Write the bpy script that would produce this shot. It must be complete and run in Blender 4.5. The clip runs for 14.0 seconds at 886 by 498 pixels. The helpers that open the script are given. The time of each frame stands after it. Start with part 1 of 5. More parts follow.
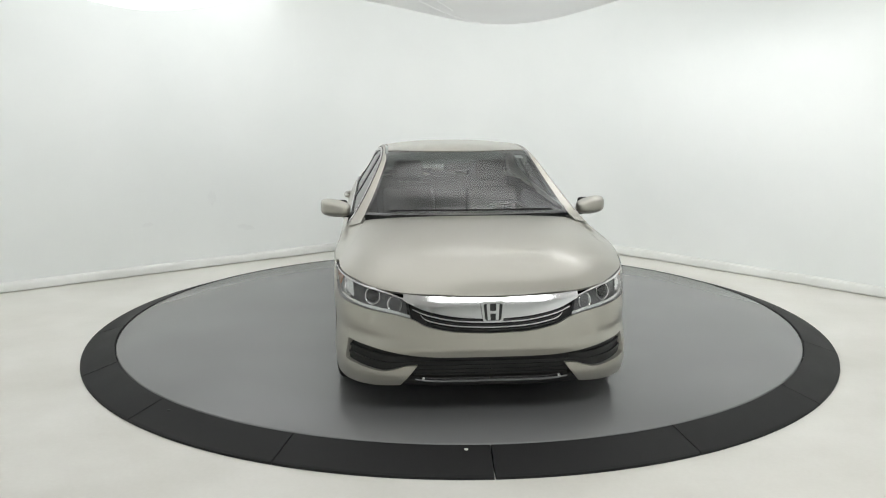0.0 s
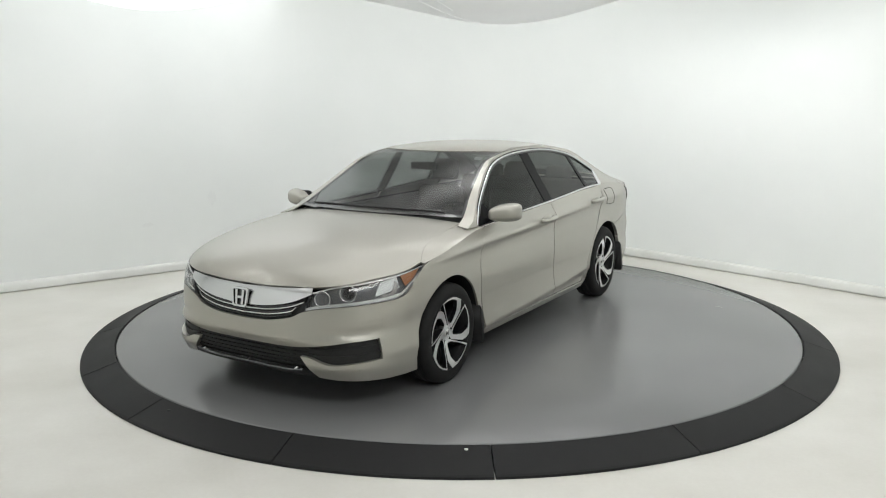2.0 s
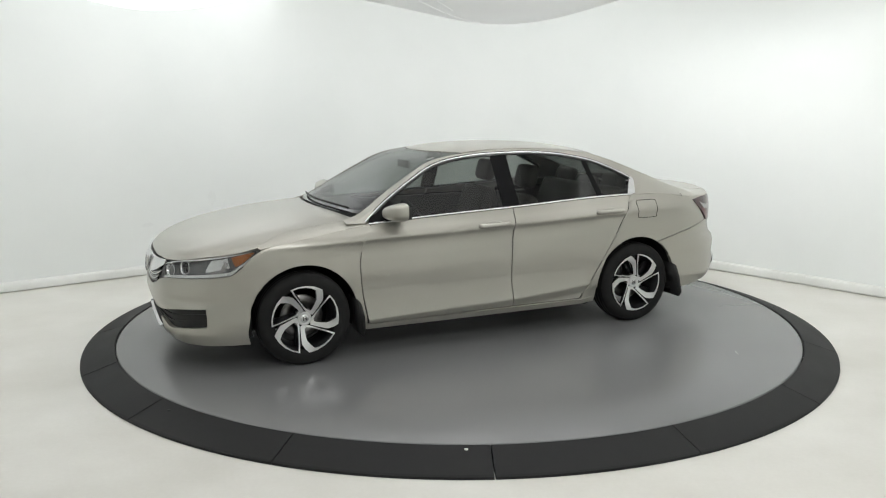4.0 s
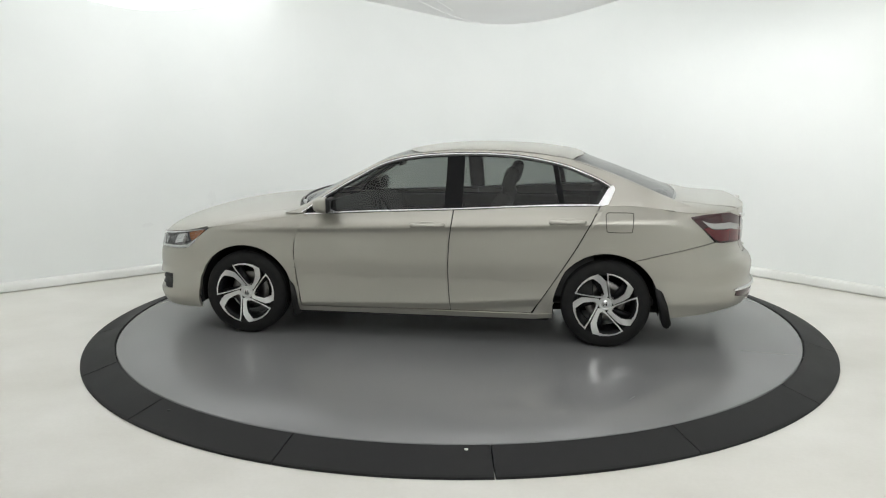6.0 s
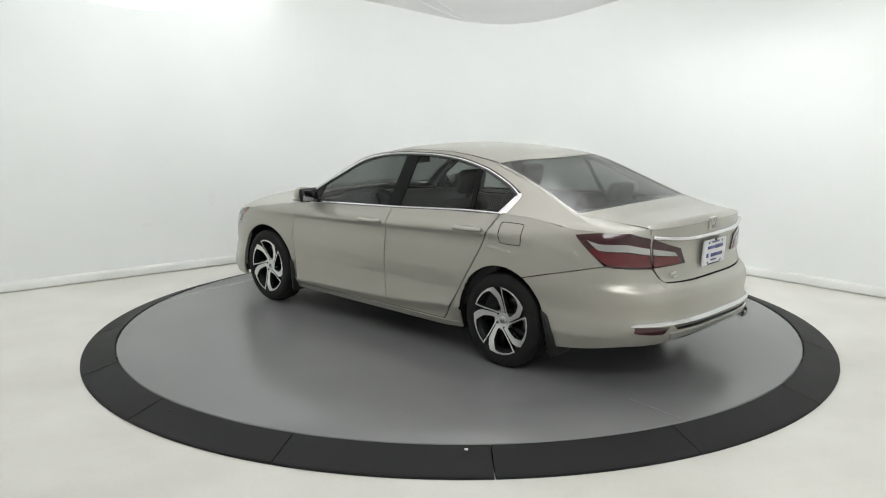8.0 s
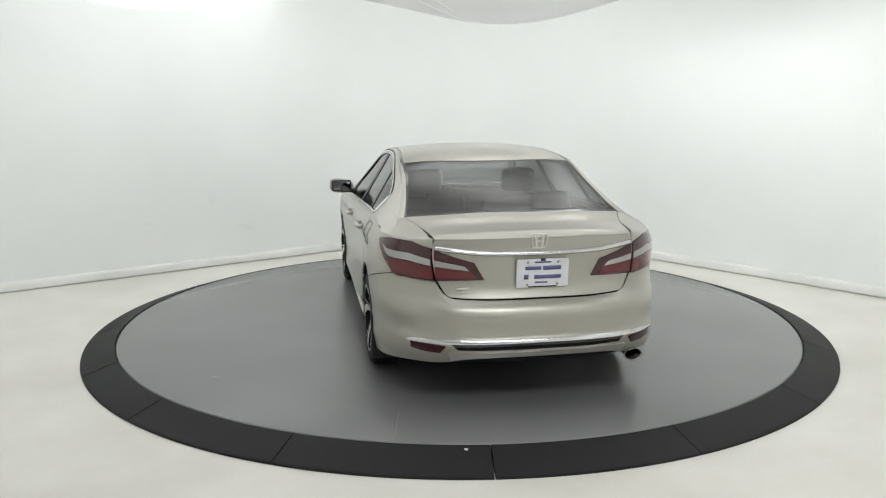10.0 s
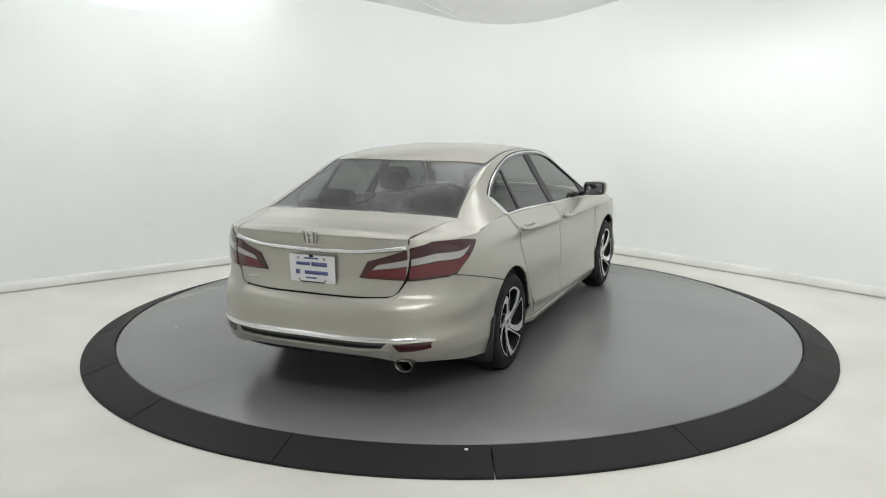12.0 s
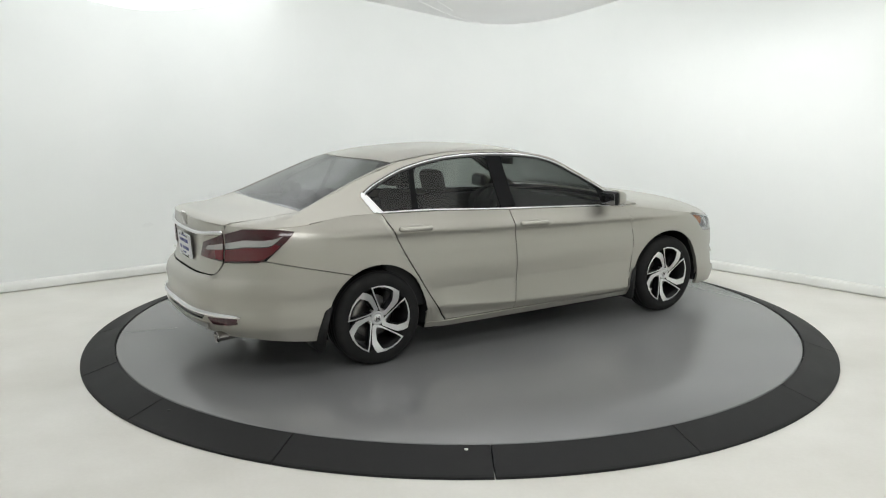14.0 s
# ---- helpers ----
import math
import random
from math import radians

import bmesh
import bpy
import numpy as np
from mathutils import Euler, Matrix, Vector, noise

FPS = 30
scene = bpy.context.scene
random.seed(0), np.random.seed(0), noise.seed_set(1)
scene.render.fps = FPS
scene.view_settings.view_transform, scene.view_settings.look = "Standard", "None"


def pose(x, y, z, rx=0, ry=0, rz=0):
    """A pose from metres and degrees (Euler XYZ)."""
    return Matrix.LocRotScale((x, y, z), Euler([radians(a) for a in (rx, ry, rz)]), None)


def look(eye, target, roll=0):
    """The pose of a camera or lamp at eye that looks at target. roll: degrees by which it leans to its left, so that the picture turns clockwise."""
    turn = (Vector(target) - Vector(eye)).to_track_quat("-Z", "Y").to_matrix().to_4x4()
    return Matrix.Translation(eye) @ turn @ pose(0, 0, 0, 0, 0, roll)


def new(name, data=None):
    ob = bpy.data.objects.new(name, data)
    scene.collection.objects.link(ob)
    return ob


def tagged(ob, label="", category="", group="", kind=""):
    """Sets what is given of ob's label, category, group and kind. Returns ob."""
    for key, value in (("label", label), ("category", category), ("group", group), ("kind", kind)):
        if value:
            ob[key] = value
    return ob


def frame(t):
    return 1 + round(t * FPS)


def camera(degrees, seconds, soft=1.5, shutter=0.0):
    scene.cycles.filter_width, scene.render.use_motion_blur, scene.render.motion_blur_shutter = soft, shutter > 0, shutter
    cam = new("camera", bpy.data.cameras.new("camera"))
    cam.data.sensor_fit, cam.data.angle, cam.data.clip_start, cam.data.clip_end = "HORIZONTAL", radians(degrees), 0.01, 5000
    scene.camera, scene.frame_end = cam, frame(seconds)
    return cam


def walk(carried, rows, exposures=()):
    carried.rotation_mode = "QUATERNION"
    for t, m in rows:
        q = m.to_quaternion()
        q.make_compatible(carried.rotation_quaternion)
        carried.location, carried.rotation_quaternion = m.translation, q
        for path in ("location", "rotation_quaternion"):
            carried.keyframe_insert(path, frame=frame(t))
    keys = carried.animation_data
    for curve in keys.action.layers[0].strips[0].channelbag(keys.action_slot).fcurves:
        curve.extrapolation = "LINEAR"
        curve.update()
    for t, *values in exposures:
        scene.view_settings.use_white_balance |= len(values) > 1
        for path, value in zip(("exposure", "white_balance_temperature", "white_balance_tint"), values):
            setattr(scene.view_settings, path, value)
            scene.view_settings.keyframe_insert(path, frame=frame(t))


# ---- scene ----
cam = camera(57.5, 14.0, soft=1.15)
DECK = 0.084                       # height of the turntable's top over the floor
EYE = (0.0, -6.807, 1.793 + DECK)
YAW, PITCH = radians(-1.0), radians(10.29)
AIM = (EYE[0] + math.sin(YAW) * math.cos(PITCH), EYE[1] + math.cos(YAW) * math.cos(PITCH), EYE[2] - math.sin(PITCH))
walk(cam, [(0.0, look(EYE, AIM, -0.2)), (14.0, look(EYE, AIM, -0.2))])

# ---- light: unseen soft boxes put under the ceiling of a closed white booth ----
world = bpy.data.worlds.new("world")
scene.world = world
world.use_nodes = True
world.node_tree.nodes["Background"].inputs[0].default_value = (0.9, 0.95, 1.0, 1)
world.node_tree.nodes["Background"].inputs[1].default_value = 0.02


LAMPS = (  # place, length and breadth in metres, watts, tilt from straight down and the way it is turned
    ((-0.2, -1.2, 3.06), 3.4, 3.0, 48, 0, 40),
    ((-2.6, -0.9, 2.98), 4.0, 0.3, 44, 94, 38),
    ((2.5, -0.9, 2.98), 4.0, 0.3, 58, 90, -53),
    ((0.4, -0.3, 2.90), 2.0, 0.3, 122, 105, -7),
    # fill out of view, added to brighten the near floor and the car
    ((0.9, -5.1, 3.08), 2.6, 1.0, 90, 18, 0),
    # a pair of unseen fill lamps, added to brighten the car's sides
    ((-2.6, -2.4, 2.92), 3.0, 0.3, 62, 88, 98),
    ((2.6, -2.6, 2.92), 3.0, 0.3, 66, 88, -98))


def soft_box(place, sx, sy, power, tilt, turn):
    data = bpy.data.lights.new("soft_box", "AREA")
    data.shape, data.size, data.size_y, data.energy = "RECTANGLE", sx, sy, power
    data.color = (0.99, 1.0, 1.0)
    ob = new("soft_box_lamp", data)
    ob.matrix_world = pose(*place, tilt, 0, turn)
    return ob


for lamp_row in LAMPS:
    soft_box(*lamp_row)
scene.view_settings.exposure = -0.66


# ---- materials ----
def material(name, color=(0.5, 0.5, 0.5), rough=0.5, metal=0.0, **more):
    m = bpy.data.materials.new(name)
    m.use_nodes = True
    b = m.node_tree.nodes["Principled BSDF"]
    b.inputs["Base Color"].default_value = (*color, 1)
    b.inputs["Roughness"].default_value = rough
    b.inputs["Metallic"].default_value = metal
    for key, value in more.items():
        b.inputs[key.replace("_", " ")].default_value = value
    return m


def vary(m, low, high, scale=3.0, detail=6.0, rough=None, bump=0.0, bump_scale=80.0, fine=0.0):
    """Colour between low and high by a coarse noise with a finer one over it, roughness variation and fine relief."""
    t = m.node_tree
    n, l = t.nodes, t.links
    b = n["Principled BSDF"]
    co = n.new("ShaderNodeTexCoord")
    a = n.new("ShaderNodeTexNoise")
    a.inputs["Scale"].default_value, a.inputs["Detail"].default_value = scale, detail
    l.new(co.outputs["Object"], a.inputs["Vector"])
    f = n.new("ShaderNodeTexNoise")
    f.inputs["Scale"].default_value, f.inputs["Detail"].default_value = bump_scale, 3
    l.new(co.outputs["Object"], f.inputs["Vector"])
    mixer = n.new("ShaderNodeMath")
    mixer.operation = "MULTIPLY_ADD"
    mixer.inputs[1].default_value = fine
    l.new(f.outputs["Fac"], mixer.inputs[0])
    l.new(a.outputs["Fac"], mixer.inputs[2])
    ramp = n.new("ShaderNodeValToRGB")
    ramp.color_ramp.elements[0].position, ramp.color_ramp.elements[1].position = 0.3 + fine * 0.4, 0.7 + fine * 0.6
    ramp.color_ramp.elements[0].color, ramp.color_ramp.elements[1].color = (*low, 1), (*high, 1)
    l.new(mixer.outputs[0], ramp.inputs["Fac"])
    l.new(ramp.outputs["Color"], b.inputs["Base Color"])
    if rough:
        r = n.new("ShaderNodeMapRange")
        r.inputs["To Min"].default_value, r.inputs["To Max"].default_value = rough
        l.new(a.outputs["Fac"], r.inputs["Value"])
        l.new(r.outputs["Result"], b.inputs["Roughness"])
    if bump:
        k = n.new("ShaderNodeBump")
        k.inputs["Strength"].default_value, k.inputs["Distance"].default_value = bump, 0.002
        l.new(f.outputs["Fac"], k.inputs["Height"])
        l.new(k.outputs["Normal"], b.inputs["Normal"])
    return m


def glass(name, tint, gloss=0.03, level_at_front=0.05):
    m = bpy.data.materials.new(name)
    m.use_nodes = True
    n, l = m.node_tree.nodes, m.node_tree.links
    n.remove(n["Principled BSDF"])
    clear, shine, facing, power, level, mix = (n.new(k) for k in ("ShaderNodeBsdfTransparent", "ShaderNodeBsdfGlossy", "ShaderNodeLayerWeight", "ShaderNodeMath", "ShaderNodeMath", "ShaderNodeMixShader"))
    clear.inputs["Color"].default_value = (*tint, 1)
    shine.inputs["Roughness"].default_value = gloss
    facing.inputs["Blend"].default_value = 0.5
    power.operation, level.operation = "POWER", "MULTIPLY_ADD"
    power.inputs[1].default_value, level.inputs[1].default_value, level.inputs[2].default_value = 4.5, 0.85, level_at_front
    l.new(facing.outputs["Facing"], power.inputs[0])
    l.new(power.outputs[0], level.inputs[0])
    l.new(level.outputs[0], mix.inputs[0])
    l.new(clear.outputs[0], mix.inputs[1])
    l.new(shine.outputs[0], mix.inputs[2])
    l.new(mix.outputs[0], n["Material Output"].inputs["Surface"])
    return m


def paint(name):
    """Champagne metallic under clear coat, with fine flake."""
    m = material(name, (0.44, 0.421, 0.375), 0.34, 0.7, Coat_Weight=0.6, Coat_Roughness=0.14)
    return vary(m, (0.430, 0.416, 0.369), (0.452, 0.438, 0.391), scale=1.5, rough=(0.35, 0.42), bump=0.05, bump_scale=900, fine=0.3)


WALL = vary(material("white_wall", rough=0.75), (0.76, 0.785, 0.765), (0.81, 0.83, 0.81), scale=0.7, bump=0.08, bump_scale=30, fine=0.1)
CEILING = vary(material("white_ceiling_sheet", rough=0.85), (0.87, 0.87, 0.87), (0.92, 0.92, 0.92), scale=1.2)
SKIRT = vary(material("white_skirting", rough=0.5), (0.72, 0.73, 0.70), (0.80, 0.81, 0.78), scale=3)
FLOOR = vary(material("pale_floor", rough=0.4), (0.66, 0.642, 0.585), (0.81, 0.797, 0.75), scale=1.1, rough=(0.25, 0.5), bump=0.04, bump_scale=40, fine=0.15)
DISC = vary(material("grey_deck_paint", rough=0.23), (0.182, 0.184, 0.184), (0.200, 0.202, 0.202), scale=0.9, detail=1.0)
RUBBER_RAMP = vary(material("black_ramp", rough=0.6, Specular_IOR_Level=0.3), (0.007, 0.007, 0.0075), (0.013, 0.013, 0.0135), scale=3, rough=(0.5, 0.7), bump=0.15, bump_scale=150, fine=0.3)
SCRATCH = material("scuff_mark", (0.22, 0.22, 0.22), 0.6)
SPECK = material("pale_speck", (0.7, 0.7, 0.66), 0.6)
SMUDGE = vary(material("grey_smudge", rough=0.8), (0.735, 0.755, 0.738), (0.775, 0.795, 0.777), scale=9)
STAIN = material("brown_mark", (0.42, 0.38, 0.31), 0.7)
GLOW = material("lit_diffuser", (0.8, 0.8, 0.8), 0.6, Emission_Color=(0.95, 0.98, 1.0, 1), Emission_Strength=1.5)
LED = material("lamp_cover", (0.9, 0.9, 0.9), 0.5)
PAINT = paint("champagne_paint")
BLACK = vary(material("black_plastic", rough=0.5, Specular_IOR_Level=0.3), (0.012, 0.012, 0.012), (0.02, 0.02, 0.02), scale=8, bump=0.1, bump_scale=300)
GLOSS = material("gloss_black", (0.008, 0.008, 0.009), 0.12, Coat_Weight=0.5)
LINER = material("dark_cavity", (0.006, 0.006, 0.006), 0.9)
MIRROR = material("mirror_glass", (0.22, 0.22, 0.23), 0.05, 1.0)
DARK_CHROME = material("dull_chrome", (0.27, 0.255, 0.25), 0.25, 1.0)
CHROME = material("chrome", (0.74, 0.74, 0.75), 0.14, 1.0)
SATIN = material("satin_chrome", (0.62, 0.61, 0.58), 0.28, 1.0)
TYRE = vary(material("tyre_rubber", rough=0.7, Specular_IOR_Level=0.25), (0.009, 0.009, 0.009), (0.016, 0.016, 0.016), scale=14, rough=(0.55, 0.8), bump=0.2, bump_scale=120)
PILLAR = material("pillar_film", (0.004, 0.004, 0.0045), 0.3, Specular_IOR_Level=0.1)
ALLOY = material("machined_alloy", (0.75, 0.75, 0.75), 0.3, 1.0)
RIMBLACK = material("black_rim_paint", (0.009, 0.009, 0.010), 0.4, Specular_IOR_Level=0.25)
STEEL = vary(material("brake_steel", rough=0.4, metal=1.0), (0.25, 0.24, 0.23), (0.4, 0.39, 0.38), scale=20)
GLASS_DARK = glass("tinted_glass", (0.45, 0.475, 0.46), 0.06, 0.032)
GLASS_CLEAR = glass("windscreen_glass", (0.37, 0.40, 0.39), 0.2, 0.055)
GLASS_REAR = glass("rear_screen_glass", (0.27, 0.29, 0.28), 0.2, 0.055)
LENS = glass("clear_lens", (0.9, 0.9, 0.9))
LAMP_RED = material("red_lens", (0.115, 0.007, 0.013), 0.12, Coat_Weight=0.6)
LAMP_DEEP = material("smoked_red_lens", (0.045, 0.006, 0.01), 0.15, Coat_Weight=0.6)
LAMP_CLEAR = material("white_reflector", (0.46, 0.45, 0.445), 0.2, 0.55, Coat_Weight=0.5)
AMBER = material("amber_lens", (0.42, 0.16, 0.06), 0.2, Coat_Weight=0.5)
LAMP_CUP = material("silver_reflector", (0.80, 0.81, 0.82), 0.22, 0.9)
LAMP_DARK = material("dark_lamp_bezel", (0.13, 0.132, 0.137), 0.3, 0.6)
CLOTH = vary(material("seat_cloth", rough=0.9), (0.045, 0.043, 0.04), (0.07, 0.066, 0.062), scale=6)
TRIM = vary(material("cabin_plastic", rough=0.7), (0.018, 0.018, 0.018), (0.03, 0.03, 0.03), scale=10)
LINING = material("grey_headliner", (0.30, 0.29, 0.27), 0.9)
PLATE = vary(material("white_plate", rough=0.4), (0.70, 0.70, 0.72), (0.78, 0.78, 0.80), scale=10)
INK = material("blue_ink", (0.11, 0.12, 0.28), 0.5)
STICKER = material("white_sticker", (0.8, 0.8, 0.8), 0.5)


# ---- building blocks ----
def empty(name, m=None):
    ob = new(name)
    ob.empty_display_size = 0.1
    if m is not None:
        ob.matrix_world = m
    return ob


def link(name, bm, mat, parent=None, label="", smooth=True, matrix=None):
    me = bpy.data.meshes.new(name)
    for f in bm.faces:
        f.smooth = smooth
    bm.to_mesh(me)
    bm.free()
    for one in mat if isinstance(mat, (list, tuple)) else [mat]:
        me.materials.append(one)
    ob = new(name, me)
    if parent is not None:
        ob.parent = parent
    if matrix is not None:
        ob.matrix_basis = matrix
    if label:
        tagged(ob, label)
    return ob


def part(name, bm, mat, parent, label="", smooth=True, matrix=None):
    return link(name, bm, mat, parent, label, smooth, matrix)


def curve(*pts):
    """A smooth function through (x, value) pairs that does not overshoot."""
    pts = sorted(pts)
    xs, ys = [p[0] for p in pts], [p[1] for p in pts]
    d = [(ys[i + 1] - ys[i]) / (xs[i + 1] - xs[i]) for i in range(len(xs) - 1)]
    m = [d[0]] + [0 if d[i - 1] * d[i] <= 0 else 2 * d[i - 1] * d[i] / (d[i - 1] + d[i]) for i in range(1, len(d))] + [d[-1]]

    def f(x):
        if x <= xs[0]:
            return ys[0]
        if x >= xs[-1]:
            return ys[-1]
        i = max(k for k in range(len(xs) - 1) if xs[k] <= x)
        h = xs[i + 1] - xs[i]
        t = (x - xs[i]) / h
        return ((1 + 2 * t) * (1 - t) ** 2 * ys[i] + t * (1 - t) ** 2 * h * m[i] + t * t * (3 - 2 * t) * ys[i + 1] + t * t * (t - 1) * h * m[i + 1])
    return f


def spline(pts, n, smooth=True):
    """n + 1 points spread evenly along a line through pts."""
    pts = [Vector(p) for p in pts]
    if smooth and len(pts) > 2:
        fine = []
        for i in range(len(pts) - 1):
            a, b, c, d = pts[max(i - 1, 0)], pts[i], pts[i + 1], pts[min(i + 2, len(pts) - 1)]
            for k in range(12):
                t = k / 12
                fine.append(0.5 * (2 * b + (c - a) * t + (2 * a - 5 * b + 4 * c - d) * t * t + (3 * b - a - 3 * c + d) * t ** 3))
        pts = fine + [pts[-1]]
    s = [0.0]
    for a, b in zip(pts, pts[1:]):
        s.append(s[-1] + (b - a).length)
    out, j = [], 0
    for k in range(n + 1):
        want = s[-1] * k / n
        while j < len(s) - 2 and s[j + 1] < want:
            j += 1
        span = s[j + 1] - s[j] or 1
        out.append(pts[j].lerp(pts[j + 1], min(1, max(0, (want - s[j]) / span))))
    return out


def box(bm, x0, x1, y0, y1, z0, z1, bevel=0.0):
    b = bmesh.new()
    bmesh.ops.create_cube(b, size=1, matrix=Matrix.Translation(((x0 + x1) / 2, (y0 + y1) / 2, (z0 + z1) / 2)) @ Matrix.Diagonal((x1 - x0, y1 - y0, z1 - z0, 1)))
    if bevel:
        bmesh.ops.bevel(b, geom=b.edges[:], offset=bevel, segments=3, affect="EDGES", profile=0.5)
    join(bm, b)


def join(bm, other, m=None):
    if m is not None:
        other.transform(m)
    me = bpy.data.meshes.new("joined")
    other.to_mesh(me)
    other.free()
    bm.from_mesh(me)
    bpy.data.meshes.remove(me)


def grid_faces(bm, rows, closed=False):
    vs = [[bm.verts.new(p) for p in r] for r in rows]
    for a, b in zip(vs, vs[1:]):
        n = len(a)
        for i in range(n if closed else n - 1):
            bm.faces.new((a[i], a[(i + 1) % n], b[(i + 1) % n], b[i]))
    return vs


def lathe(bm, prof, n=48, axis="Y"):
    """Turn (radius, height) pairs round the axis."""
    rows = []
    for r, h in prof:
        rows.append([(r * math.cos(2 * math.pi * i / n), h, r * math.sin(2 * math.pi * i / n)) if axis == "Y"
                     else (r * math.cos(2 * math.pi * i / n), r * math.sin(2 * math.pi * i / n), h) for i in range(n)])
    grid_faces(bm, rows, True)


def tube(bm, pts, r, n=10, flat=1.0):
    """A round bar along pts."""
    pts = [Vector(p) for p in pts]
    rows = []
    for i, p in enumerate(pts):
        d = (pts[min(i + 1, len(pts) - 1)] - pts[max(i - 1, 0)]).normalized()
        u = d.cross(Vector((0, 0, 1)))
        u = u.normalized() if u.length > 1e-3 else Vector((1, 0, 0))
        v = d.cross(u)
        rows.append([p + r * (math.cos(2 * math.pi * k / n) * u + flat * math.sin(2 * math.pi * k / n) * v) for k in range(n)])
    vs = grid_faces(bm, rows, True)
    bm.faces.new(vs[0][::-1])
    bm.faces.new(vs[-1])


def slab(bm, outline, y0, y1, holes=None):
    """A plate of the outline [(x, z)] between two depths y; with a hole of as many points it is a frame."""
    if holes:
        o = [[bm.verts.new((x, y, z)) for x, z in loop] for loop in (outline, holes) for y in (y0, y1)]
        of, ob, hf, hb = o
        n = len(outline)
        for i in range(n):
            j = (i + 1) % n
            for q in ((of[i], of[j], hf[j], hf[i]), (ob[j], ob[i], hb[i], hb[j]), (of[j], of[i], ob[i], ob[j]), (hf[i], hf[j], hb[j], hb[i])):
                bm.faces.new(q)
    else:
        f = [bm.verts.new((x, y0, z)) for x, z in outline]
        b = [bm.verts.new((x, y1, z)) for x, z in outline]
        bm.faces.new(f)
        bm.faces.new(b[::-1])
        for i in range(len(f)):
            j = (i + 1) % len(f)
            bm.faces.new((f[j], f[i], b[i], b[j]))
    bmesh.ops.recalc_face_normals(bm, faces=bm.faces[:])


# ---- the booth ----
CORNER = Vector((0.434, 5.00))
LEFT, RIGHT = Vector((-0.788, -0.615)), Vector((0.670, -0.742))
BELLY_LIT, BELLY_MID = Vector((-3.321, 2.099)), Vector((0.732, 4.197))      # where the ceiling sheet hangs lowest
ROUND = 3.0                        # how far from the corner the rounding begins


def wall_plan():
    a, b = CORNER + LEFT * ROUND, CORNER + RIGHT * ROUND
    arc = []
    for i in range(25):
        t = i / 24
        arc.append((1 - t) ** 2 * a + 2 * t * (1 - t) * CORNER + t * t * b)
    return a, arc, b


def wall_strip(pts, z0, z1, thick, steps=12):
    """A wall along pts in plan, with its thickness on the outside."""
    bm = bmesh.new()
    n = len(pts)
    nor = []
    for i in range(n):
        d = (pts[min(i + 1, n - 1)] - pts[max(i - 1, 0)]).normalized()
        nor.append(Vector((-d.y, d.x)))
    rows = [[(p.x, p.y, z0 + (z1 - z0) * k / steps) for p in pts] for k in range(steps + 1)]
    rows += [[(p.x + q.x * thick, p.y + q.y * thick, z1) for p, q in zip(pts, nor)], [(p.x + q.x * thick, p.y + q.y * thick, z0) for p, q in zip(pts, nor)]]
    grid_faces(bm, rows)
    bmesh.ops.recalc_face_normals(bm, faces=bm.faces[:])
    return bm


